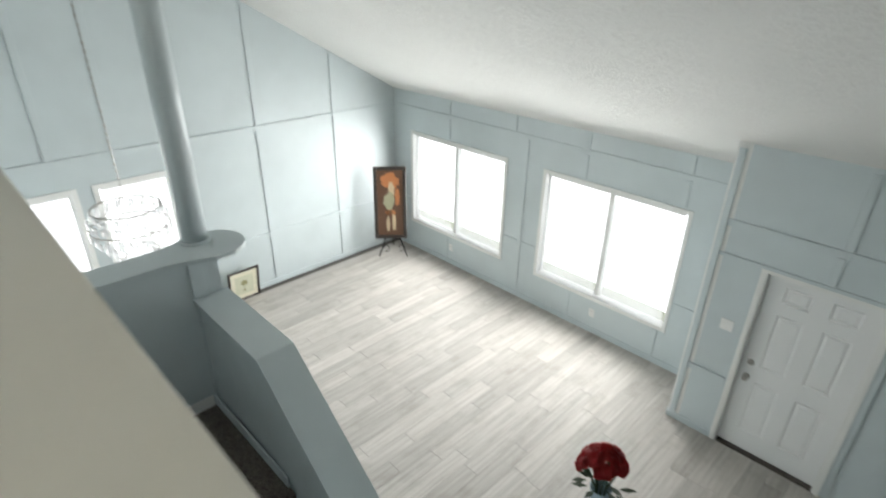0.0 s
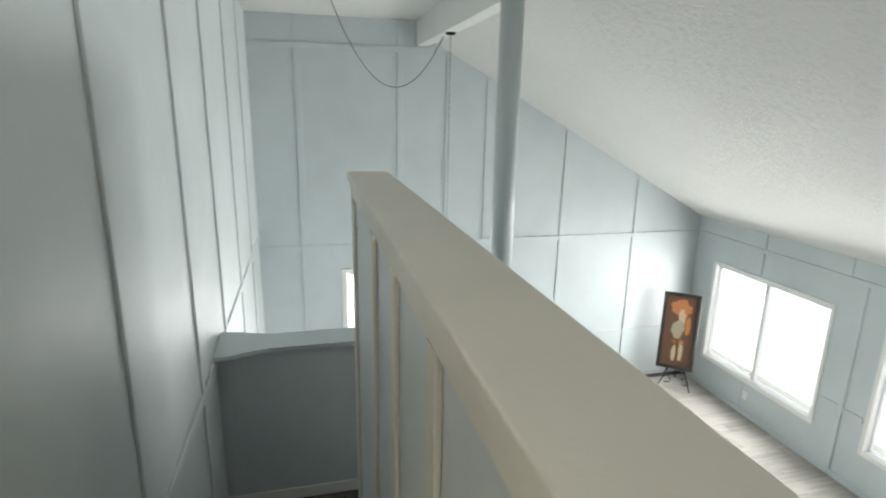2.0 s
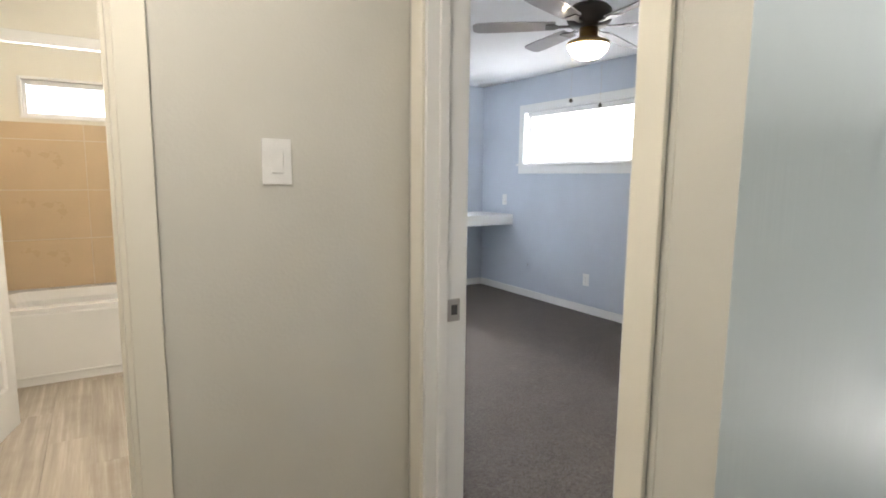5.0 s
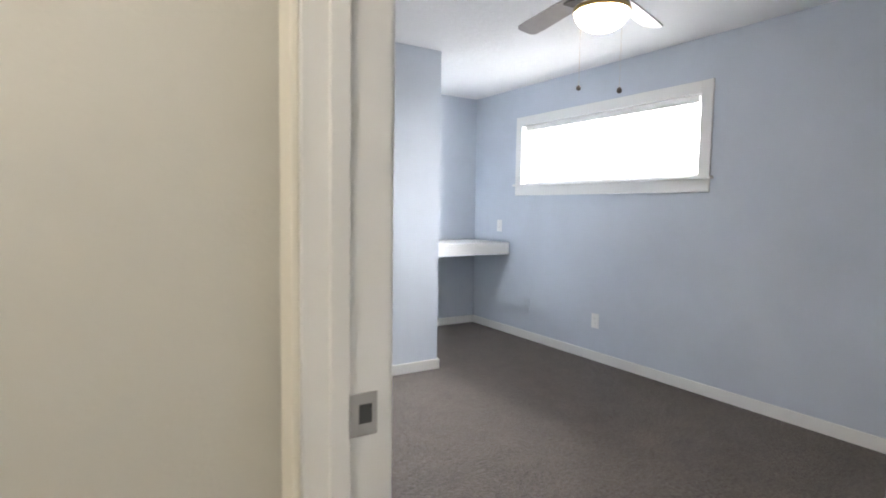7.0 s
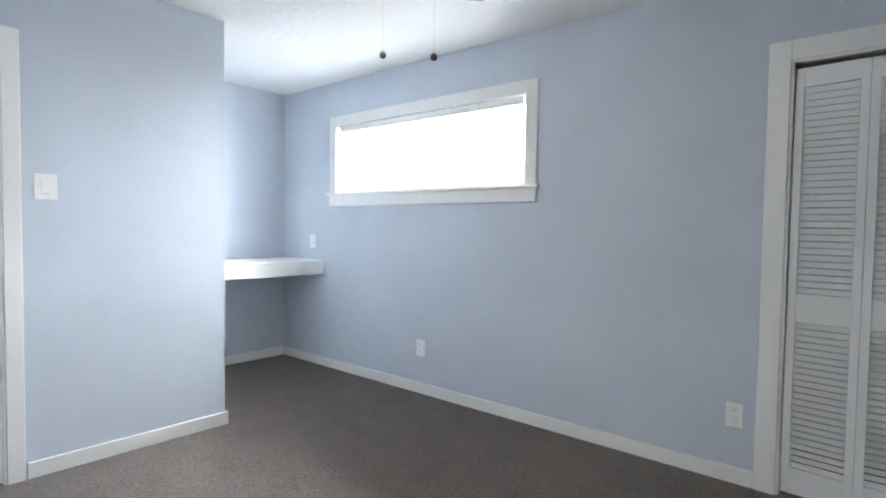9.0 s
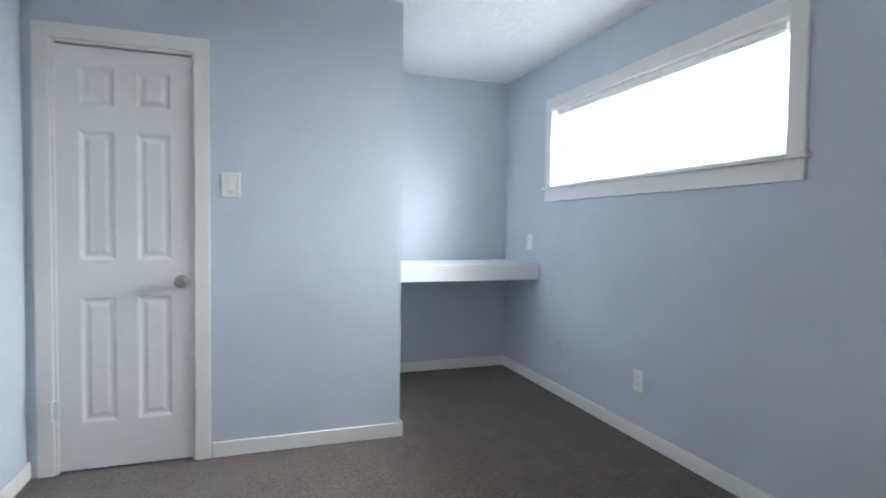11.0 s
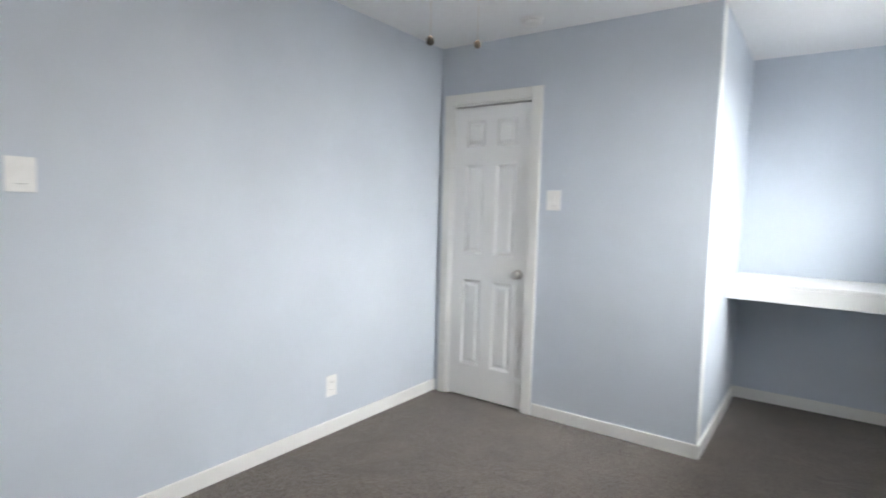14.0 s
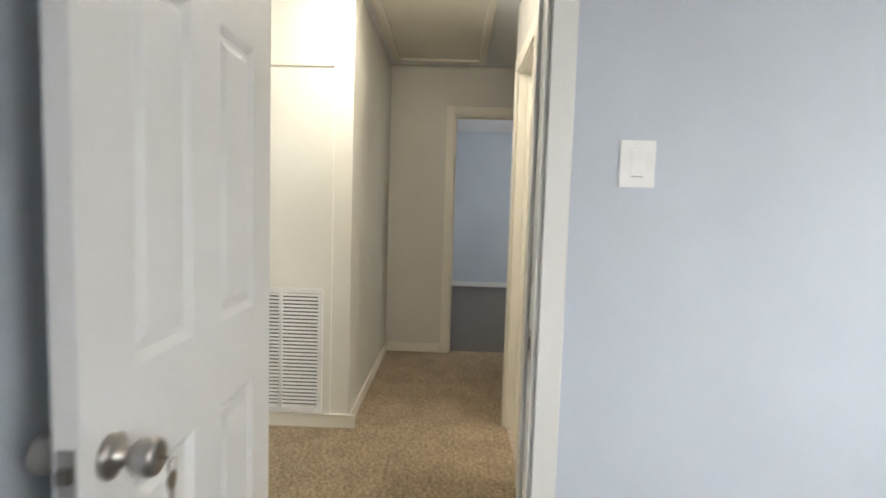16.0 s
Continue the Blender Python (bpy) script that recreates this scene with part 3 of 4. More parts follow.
def knob(parent, x, y, z, side, lever=0.0, key=False):
    """A door knob or lever on the face at y, pointing to side (+1 or -1 along y)."""
    p = lambda prof: lathe([(r, side * d) for r, d in prof], 24, "y")
    bm = p([(0.002, 0.0), (0.033, 0.0), (0.033, 0.006), (0.024, 0.012), (0.014, 0.016), (0.013, 0.03)])
    rose = part("rose", bm, NICKEL, parent, "satin nickel rose", True)
    rose.matrix_local = pose(x, y, z)
    if lever:
        bm = tube([(0, side * 0.03, 0), (0, side * 0.048, 0), (lever * 0.02, side * 0.055, 0), (lever * 0.06, side * 0.055, 0.001), (lever * 0.10, side * 0.052, -0.002)], 0.009, 10)
    else:
        bm = p([(0.013, 0.028), (0.020, 0.034), (0.027, 0.042), (0.028, 0.058), (0.026, 0.066), (0.021, 0.069), (0.008, 0.069)])
    k = part("door_handle", bm, NICKEL, parent, "satin nickel door handle", True)
    k.matrix_local = pose(x, y, z)
    if key:
        bm = tube([(0, side * 0.067, 0), (0, side * 0.082, 0)], 0.002, 6)
        kk = part("key_in_lock", bm, NICKEL, parent, "key in the knob")
        kk.matrix_local = pose(x, y, z)
        bm = bmesh.new()
        for i in range(14):
            a = 2 * math.pi * i / 14
            b = 2 * math.pi * (i + 1) / 14
            for r0, r1, z0 in ((0.009, 0.011, -0.011),):
                q = [(r0 * math.cos(a), r0 * math.sin(a)), (r1 * math.cos(a), r1 * math.sin(a)), (r1 * math.cos(b), r1 * math.sin(b)), (r0 * math.cos(b), r0 * math.sin(b))]
                f = bm.faces.new([bm.verts.new((u, side * 0.086, z0 + v)) for u, v in q])
        ext = bmesh.ops.extrude_face_region(bm, geom=list(bm.faces))
        bmesh.ops.translate(bm, vec=(0, side * 0.002, 0), verts=[v for v in ext["geom"] if isinstance(v, bmesh.types.BMVert)])
        ring = part("key_ring", bm, NICKEL, parent)
        ring.matrix_local = pose(x, y, z)
        bm = prism([(-0.010, -0.022), (0.010, -0.022), (0.013, -0.032), (0.008, -0.045), (0.004, -0.047), (0.004, -0.078), (0.0, -0.083), (-0.004, -0.078), (-0.003, -0.047), (-0.008, -0.045), (-0.013, -0.032)],
                   side * 0.085, side * 0.087, "y")
        kp = part("hanging_key", bm, NICKEL, parent, "spare key on the ring")
        kp.matrix_local = pose(x, y, z)


def hinge(parent, x, y, z):
    bm = box((-0.032, -0.001, -0.045), (0.032, 0.0025, 0.045), 0.001)
    h = part("hinge", bm, TRIM, parent, "painted-over hinge")
    h.matrix_local = pose(x, y, z)
    bm = lathe([(0.006, -0.046), (0.006, 0.046)], 10)
    q = part("hinge_pin", bm, TRIM, h)
    q.matrix_local = pose(0, -0.005, 0)


# bedroom door, open against the south wall; hinge at the room's face of the south jamb
door = thing("door_1", pose(0.004, 0.131, 0.012, 0, 0, 1.3), "white six-panel bedroom door, open, with a keyed nickel knob", "door", kind="structure")
part("leaf", panel_leaf(0.768, 2.01, 0.035, *six_panels(0.768, 2.01)), DOORP, door)
knob(door, 0.702, 0.035, 0.895, 1, key=True)
knob(door, 0.702, 0.0, 0.895, -1)
lp = part("latch_plate", box((0.768, 0.006, 0.868), (0.770, 0.030, 0.933), 0.0005), NICKEL, door, "nickel latch plate")
part("latch", prism([(0.770, 0.010), (0.781, 0.012), (0.777, 0.026), (0.770, 0.026)], 0.890, 0.910), NICKEL, lp)

# narrow closet door
door = thing("door_2", pose(0.1245, 3.604, 0.012), "closed narrow white six-panel closet door with a nickel lever", "door", kind="structure")
part("leaf", panel_leaf(0.579, 2.005, 0.035, *six_panels(0.579, 2.005)), DOORP, door)
knob(door, 0.53, 0.0, 0.895, -1)
hinge(door, -0.022, -0.023, 1.80)
hinge(door, -0.022, -0.023, 0.30)

# bathroom door
door = thing("door_3", pose(-1.60, 2.36, 0.012, 0, 0, 76), "white bathroom panel door, ajar, with a nickel lever", "door", kind="structure")
part("leaf", panel_leaf(0.60, 2.0, 0.035, *six_panels(0.60, 2.0)), DOORP, door)
knob(door, 0.06, 0.0, 0.90, -1, lever=0.7)

# front door
door = thing("door_4", pose(-0.014, -6.18, ZL + 0.02, 0, 0, 180), "closed white panelled front door with knob and deadbolt", "door", kind="structure")
part("leaf", panel_leaf(0.892, 2.0, 0.044, *six_panels(0.892, 2.0)), DOORP, door)
knob(door, 0.07, 0.0, 0.86, -1)
bm = lathe([(0.002, 0.0), (0.032, 0.0), (0.030, -0.014), (0.022, -0.020), (0.004, -0.022)], 20, "y")
db = part("deadbolt", bm, NICKEL, door, "satin nickel deadbolt", True)
db.matrix_local = pose(0.07, 0.0, 1.03)
part("threshold", box((-0.0, -0.06, -0.02), (0.892, 0.05, -0.002)), BRONZE, door, "dark bronze threshold")


# bifold louvred closet door
def bifold_leaf(name, m, w, h):
    leaf = thing(name, m, "white louvred bifold closet door panel, slightly open", "door", "bifold closet doors", "structure")
    t, st = 0.028, 0.034
    part("stile", box((0, 0, 0), (st, t, h), 0.002), DOORP, leaf)
    part("stile", box((w - st, 0, 0), (w, t, h), 0.002), DOORP, leaf)
    rails = ((0.0, 0.12), (0.80, 0.93), (h - 0.085, h))
    for a, b in rails:
        part("rail", box((st, 0.001, a), (w - st, t - 0.001, b)), DOORP, leaf)
    bm = bmesh.new()
    add_box(bm, (0, -0.0025, -0.0134), (w - 2 * st, 0.0025, 0.0134))
    bmesh.ops.rotate(bm, verts=bm.verts, cent=(0, 0, 0), matrix=Matrix.Rotation(radians(22), 3, "X"))
    first = part("slat", bm, DOORP, leaf)
    data, made = first.data, False
    for (_, a), (b, _) in zip(rails, rails[1:]):
        n = int((b - a) / 0.0295)
        for k in range(n):
            z = a + (k + 0.5) * (b - a) / n
            if not made:
                s, made = first, True
            else:
                s = new("slat", data)
                s.parent = leaf
            s.matrix_local = pose(st, t / 2, z)
    return leaf


bifold_leaf("door_5", pose(3.072, 0.862, 0.02, 0, 0, -94), 0.272, 1.95)
bifold_leaf("door_5", pose(3.053, 0.589, 0.02, 0, 0, -86), 0.272, 1.95)
structure("closet_track", box((3.10, 0.315, 1.980), (3.125, 0.865, 1.996)), BRONZE, "dark bifold track above the closet doors", "track")


def baseboard(x0, y0, x1, y1, z=0.0, mat=TRIM, h=0.08, t=0.014):
    structure("baseboard", box((min(x0, x1), min(y0, y1), z), (max(x0, x1), max(y0, y1), z + h), 0.004), mat, "white painted baseboard along the wall", "baseboard")


T = 0.015
baseboard(0.001, 0.957, T, 3.599)
baseboard(0.793, 3.585, 1.78, 3.599)
baseboard(1.781, 3.586, 1.781 + T, 4.919)
baseboard(1.797, 4.905, 3.044, 4.919)
baseboard(3.045, 0.971, 3.059, 4.919)
baseboard(3.045, 0.012, 3.059, 0.20)
baseboard(0.06, 0.011, 3.044, 0.025)
baseboard(-1.539, 0.091, -3.185, 0.105, 0, CREAM)
baseboard(-3.199, 0.106, -3.185, 0.558, 0, CREAM)
baseboard(-0.89, 0.975, -0.17, 0.989, 0, CREAM)
baseboard(-1.539, -0.60, -1.525, 0.130, 0, CREAM, 0.08)
baseboard(-7.199, -1.39, -7.185, 3.59)
baseboard(-0.265, 1.09, -0.251, 3.5, 0, CREAM)
baseboard(-1.695, 1.75, -1.68, 3.5, 0, CREAM)
baseboard(XE - T, -6.85, XE - 0.001, -2.6, ZL, BLUE, 0.08)
baseboard(0.54, YW + 0.001, XE - T, YW + T, ZL, BLUE, 0.08)
baseboard(0.065, -6.119, 0.535, -6.105, ZL, BLUE, 0.08)
baseboard(0.521, YW + T, 0.535, -6.12, ZL, BLUE, 0.08)


# ---- board and batten of the living room ----
def batten(a, b, mat=BLUE):
    structure("trim", box(a, b, 0.003), mat, "painted flat batten on the wall", "batten")


B, D = 0.035, 0.016
slope = lambda y: min(FLAT - 0.001, 2.242 + (y + 2.30) * 0.5437) if y < -2.36 else FLAT - 0.001
for y in (-0.69, -1.98, -2.64, -3.21, -4.43, -5.68):
    top = slope(y - B) - 0.004
    for z0, z1 in ((ZL + 0.082, -2.155), (-2.085, -0.545), (-0.475, 2.025), (2.095, top)):
        z1 = min(z1, top)
        if z1 - z0 < 0.03 or (y in (-1.98, -2.64, -3.21) and z0 < -0.9):
            continue
        batten((XE - D, y - B, z0), (XE - 0.001, y + B, z1))
for z in (-0.51, -2.12, 2.06):
    end = -6.85 if z < 0 else -2.50
    for y0, y1 in ((-0.13, -1.16), (-2.16, -2.305), (-3.235, end)) if z == -2.12 else ((-0.13, end),):
        batten((XE - D, y1, z - B), (XE - 0.001, y0, z + B))
ceil_w = slope(YW) - 0.004
batten((0.54, YW + 0.001, -0.53), (XE - D, YW + D, -0.465))
for x in (0.72, 1.13, 2.40, 3.54, 4.80):
    batten((x - B, YW + 0.001, -0.463), (x + B, YW + D, ceil_w))
    if x in (0.72, 3.54):
        continue
    batten((x - B, YW + 0.001, ZL + 0.082), (x + B, YW + D, -2.475))
    batten((x - B, YW + 0.001, -0.845), (x + B, YW + D, -0.532))
batten((3.28, YW + 0.001, ZL + 0.082), (3.35, YW + D, -0.532))
for x0, x1 in ((3.03, 3.278), (3.352, 3.60), (5.66, XE - D), (0.54, 0.985)):
    batten((x0, YW + 0.001, -2.10), (x1, YW + D, -2.03))
for x0, x1, z0, z1 in ((0.44, 0.50, ZL + 0.082, 0.12), (-0.53, -0.47, -0.53, 0.12), (-0.50, -0.44, -0.865, -0.602), (-1.03, -0.985, ZL + 0.08, -0.90), (0.07, 0.438, -2.24, -2.17)):
    batten((x0, -6.119, z0), (x1, -6.119 + D, z1))
for z in (-0.90, -0.60):
    batten((-3.2, -6.119, z), (0.438, -6.119 + D, z + 0.07 if z == -0.6 else z + 0.034))
for x in (0.82, 1.95, 2.92, 4.02, 5.12):
    low = -2.9 if x > 2.7 else LAND + 0.1
    batten((x - B, -0.11 - D, low), (x + B, -0.111, -0.367), SHEEN)
    batten((x - B, -0.11 - D, -0.298), (x + B, -0.111, FLAT - 0.005), SHEEN)
for x0, x1 in ((0.2, 2.45), (2.64, 6.04)):
    batten((x0, -0.11 - D, -0.365), (x1, -0.111, -0.30), SHEEN)

# ---- stairs and half walls ----
def stair(name, x0, z0, dx, rise, n, y0, y1, label):
    """Carpeted steps that go down from height z0 at x0."""
    st = thing(name, pose(x0, (y0 + y1) / 2, z0 - n * rise), label, "stairs", kind="structure")
    hw = (y1 - y0) / 2
    for i in range(n - 1):
        a, b = sorted((i * dx, (i + 1) * dx))
        top = (n - 1 - i) * rise
        part("step", box((a - 0.02, -hw, 0.0), (b, hw, top), 0.012), CARPET, st)
    return st


N_UP, N_LOW = 8, 8
stair("stairs_upper", -0.10, 0.0, 0.205, -LAND / N_UP, N_UP, -0.956, -0.128, "grey-brown carpeted upper stairs")
structure("floor_landing", box((1.335, -2.05, LAND - 0.18), (2.448, -0.112, LAND)), CARPET, "grey-brown carpeted stair landing", "carpet")
stair("stairs_lower", 1.335, LAND, -0.21, (LAND - ZL) / N_LOW, N_LOW, -2.050, -1.105, "grey-brown carpeted lower stairs")
baseboard(1.40, -2.049, 2.44, -2.035, LAND, BLUE, 0.09)
baseboard(2.434, -2.03, 2.448, -0.07, LAND, TRIM, 0.09)

half = thing("half_wall_upper", pose(-1.54, -1.0375, 0), "greige half wall with a wide flat cap beside the stair head", "half wall", kind="structure")
part("wall_body", box((0.0, -0.065, ZL + 0.0), (2.86, 0.065, 1.02)), BLUE, half)
part("cap", box((-0.0, -0.0955, 1.021), (2.91, 0.0955, 1.05), 0.004), CAP, half, "greige painted wood cap")
part("top_rail", box((0.0, 0.066, 0.95), (2.858, 0.080, 1.018), 0.003), CAP, half)
for x in (0.265, 0.71, 1.155, 1.60, 2.045, 2.78):
    part("batten", box((x, 0.066, -0.9), (x + 0.075, 0.080, 0.948), 0.003), CAP, half)
part("end_board", box((2.861, -0.064, LAND), (2.873, 0.064, 1.019), 0.002), BLUE, half)
part("moulding", box((2.874, -0.07, 0.985), (2.886, 0.07, 1.019), 0.002), CAP, half)

end = thing("half_wall_landing", pose(2.525, -0.11, LAND), "blue-grey half wall with a shaped cap at the landing", "half wall", kind="structure")
zt = -0.29 - LAND
part("wall_body", box((-0.075, -2.065, ZL - LAND), (0.075, -0.002, zt)), BLUE, end)
outline = []
for i in range(13):
    a = math.pi * i / 12
    outline.append((0.215 * math.cos(a) * 1.0, -2.165 - 0.20 * math.sin(a)))
left = [(-0.215, -2.085), (-0.16, -1.945), (-0.125, -1.785), (-0.125, -0.36), (-0.16, -0.22), (-0.20, -0.12), (-0.215, -0.004)]
outline = outline + left + [(-x, y) for x, y in reversed(left)]
bm = prism(outline, zt + 0.001, zt + 0.03)
part("cap", bm, BLUE, end, "blue-grey cap flaring at both ends")
part("moulding", box((-0.09, -2.03, zt - 0.035), (-0.076, -0.03, zt - 0.001), 0.003), BLUE, end)
for y0, y1 in ((-0.12, -0.03), (-2.03, -1.94), (-1.02, -0.94)):
    part("batten", box((-0.087, y0, 0.1), (-0.076, y1, zt - 0.037), 0.002), BLUE, end)

low = thing("half_wall_lower", pose(2.45, -2.16, LAND), "blue-grey half wall stepping down beside the lower stairs", "half wall", kind="structure")
zl, xb, fall = -0.62 - LAND, -0.88, 0.82
xe = -2.75
part("wall_body", prism([(0.0, ZL - LAND), (0.0, zl), (xb, zl), (xe, zl + (xe - xb) * fall), (xe, ZL - LAND)], -0.095, 0.095, "y"), BLUE, low)
part("cap", prism([(0.0, zl + 0.001), (0.0, zl + 0.03), (xb - 0.006, zl + 0.03), (xe, zl + 0.03 + (xe - xb) * fall), (xe, zl + 0.001 + (xe - xb) * fall), (xb, zl + 0.001)], -0.122, 0.122, "y"), BLUE, low, "blue-grey flat cap")
part("newel", box((0.002, -0.095, ZL - LAND), (0.16, 0.095, -0.291 - LAND), 0.004), BLUE, low)

col = thing("column", pose(2.63, -2.19, -0.258), "round blue-grey painted column between half wall and beam", "column", kind="structure")
part("shaft", lathe([(0.084, 0.0), (0.084, 2.367)], 28), BLUE, col, smooth=True)
part("base_ring", lathe([(0.102, 0.0), (0.102, 0.012), (0.094, 0.018), (0.086, 0.018)], 28), BLUE, col)

# ---- floor planks of the living room ----
W, L, RUN = 0.182, 1.22, 6.755


def plank_mesh(length):
    bm = box((0.0008, 0.0008, -0.012), (W - 0.0008, length - 0.0008, 0.0))
    bmesh.ops.bevel(bm, geom=[e for e in bm.edges if all(v.co.z > -0.001 for v in e.verts)], offset=0.0010, segments=1, affect="EDGES")
    return bm


floor_l = thing("floor_living", pose(-3.3, YW, ZL), "weathered grey vinyl plank floor", "floor", kind="structure")
rng = random.Random(4)
cells = []
for i in range(int(9.36 / W)):
    y = -rng.random() * L
    while y < RUN:
        a, b = max(y, 0.0), min(y + L, RUN)
        if b - a > 0.04 and i * W > 1.9:
            cells.append((i * W, a, b - a))
        y += L
cells.sort(key=lambda c: (c[2] < L - 0.001, c[0]))
whole = None
for x, y, n in cells[:300]:
    if n > L - 0.001 and whole:
        ob = new("plank", whole.data)
        ob.parent = floor_l
    else:
        ob = part("plank", plank_mesh(n), PLANK, floor_l)
        whole = whole or ob
    ob.matrix_local = pose(x, y, 0)
rest = bmesh.new()
for x in range(int(1.9 / W) + 1):
    add_box(rest, (x * W + 0.001, 0.001, -0.012), (x * W + W - 0.001, RUN, -0.0005))
for x, y, n in cells[300:]:
    add_box(rest, (x + 0.001, y + 0.001, -0.012), (x + W - 0.001, y + n - 0.001, -0.0005))
tagged(part("far_planks", rest, PLANK, floor_l), kind="stuff")

# ---- bathroom ----
floor_b = thing("floor_bath", pose(-1.70, 1.0, 0.0), "warm brown vinyl plank bathroom floor", "floor", kind="structure")
bm = box((0.0008, 0.0008, 0.001), (W - 0.0008, L - 0.0008, 0.010))
first = part("plank", bm, BATHPLANK, floor_b)
k = 0
for i in range(8):
    y = -(i * 0.43 % L) + (0.0 if i % 3 else 0.1)
    while y < 2.6:
        if y > -0.02:
            ob = first if k == 0 else new("plank", first.data)
            ob.parent = floor_b
            ob.matrix_local = pose(i * W + 0.02, y, 0)
            k += 1
        y += L
part("underlay", box((0.0, 0.0, 0.0005), (1.5, 2.6, 0.002)), BATHPLANK, floor_b)

tub = thing("bathtub", pose(-0.96, 3.92, 0.0), "white alcove bathtub with a plain apron", "bathtub")
part("apron", box((-0.735, -0.375, 0.0), (0.735, -0.335, 0.47), 0.012), PORCELAIN, tub)
part("apron_ledge", box((-0.70, -0.383, 0.06), (0.70, -0.374, 0.075), 0.003), PORCELAIN, tub)
bm = bmesh.new()
prof = [(0.735, 0.375, 0.47), (0.735, 0.375, 0.50), (0.64, 0.28, 0.50), (0.60, 0.24, 0.44), (0.52, 0.20, 0.14)]
loops = []
for hx, hy, z in prof:
    lp = []
    r = min(hx, hy) * 0.35 if z < 0.5 or hx < 0.7 else 0.02
    for cx, cy, a0 in ((hx - r, hy - r, 0), (-hx + r, hy - r, 90), (-hx + r, -hy + r, 180), (hx - r, -hy + r, 270)):
        for s in range(5):
            a = radians(a0 + s * 22.5)
            lp.append(bm.verts.new((cx + r * math.cos(a), cy + r * math.sin(a), z)))
    loops.append(lp)
for a, b in zip(loops, loops[1:]):
    for i in range(len(a)):
        bm.faces.new((a[i], a[(i + 1) % len(a)], b[(i + 1) % len(a)], b[i]))
bm.faces.new(loops[-1])
part("basin", bm, PORCELAIN, tub)

surround = thing("tile_surround", pose(-1.70, 4.296, 0.503), "large beige wall tiles above the bathtub", "tiles", kind="structure")
part("grout", box((0.0, -0.004, 0.0), (1.495, 0.002, 1.20)), GROUT, surround)
shapes = {}
for r, hh in enumerate((0.36, 0.36, 0.36, 0.12)):
    for x, ww in ((0.0, 0.61), (0.61, 0.61), (1.22, 0.275)):
        if (ww, hh) not in shapes:
            shapes[ww, hh] = ob = part("tile", box((0.0015, -0.012, 0.0015), (ww - 0.002, -0.0045, hh - 0.003), 0.001), TILE, surround)
        else:
            ob = new("tile", shapes[ww, hh].data)
            ob.parent = surround
        ob.matrix_local = pose(x, 0, r * 0.36)
side = thing("tile_surround", pose(-1.728, 3.52, 0.503), "large beige wall tiles beside the bathtub", "tiles", kind="structure")
part("grout", box((-0.001, 0.0, 0.0), (0.022, 0.775, 1.45)), GROUT, side)
tile = part("tile", box((0.0225, 0.0015, 0.0015), (0.030, 0.385, 0.357), 0.001), TILE, side)
for r in range(4):
    for c in range(2):
        ob = tile if r == 0 and c == 0 else new("tile", tile.data)
        ob.parent = side
        ob.matrix_local = pose(0, c * 0.387, r * 0.36)


# ---- ceiling lamps out of the day's reach ----
def dome_lamp(m, label, glass):
    lamp = thing("ceiling_light", m, label, "ceiling light")
    part("base", lathe([(0.01, 0.0), (0.15, 0.0), (0.15, -0.02), (0.14, -0.025)], 28), NICKEL, lamp)
    part("diffuser", lathe([(0.135, -0.025), (0.13, -0.05), (0.10, -0.075), (0.05, -0.088), (0.005, -0.09)], 28), glass, lamp, "lit frosted glass diffuser", True)
    return lamp


dome_lamp(pose(-1.18, 0.28, H), "round flush hall ceiling light, switched on", HALLGLASS)
# unseen dome added to light the bathroom in place of a hidden vanity light
dome_lamp(pose(-0.75, 2.1, H), "unseen round dome lamp standing in for the bathroom vanity light", LAMPGLASS)


# ---- switches and outlets ----
def switch_plate(m, w, h, label):
    """On the wall's face: x along it, -y into the room, origin in the middle."""
    s = thing("light_switch", m, label, "light switch")
    part("plate", box((-w / 2, -0.006, -h / 2), (w / 2, 0.0, h / 2), 0.002), PLASTIC, s)
    part("rocker_frame", box((-0.018, -0.0085, -0.036), (0.018, -0.0055, 0.036), 0.001), PLASTIC, s)
    part("rocker", prism([(-0.0086, 0.032), (-0.0086, -0.032), (-0.0105, -0.032), (-0.0092, 0.032)], -0.0155, 0.0155, "x"), PLASTIC, s)
    part("rocker_gap", box((-0.0155, -0.0092, -0.0335), (0.0155, -0.0084, -0.0322)), SLOT, s)
    for z in (-h / 2 + 0.014, h / 2 - 0.014):
        q = part("screw", lathe([(0.003, -0.006), (0.003, -0.0068), (0.001, -0.007)], 10, "y"), PLASTIC, s)
        q.matrix_local = pose(0, 0, z)
    return s


def outlet(m, label, mat=PLASTIC, w=0.078, h=0.122):
    s = thing("wall_outlet", m, label, "outlet")
    part("plate", box((-w / 2, -0.006, -h / 2), (w / 2, 0.0, h / 2), 0.002), mat, s)
    for z in (-0.021, 0.021):
        r = part("receptacle", box((-0.0165, -0.0085, z - 0.0145), (0.0165, -0.0055, z + 0.0145), 0.003), mat, s)
        for x in (-0.0065, 0.0065):
            part("slot", box((x - 0.001, -0.0090, z - 0.002), (x + 0.001, -0.0084, z + 0.007)), SLOT, r)
    part("screw", lathe([(0.003, -0.006), (0.003, -0.0072), (0.001, -0.0074)], 10, "y"), mat, s)
    return s


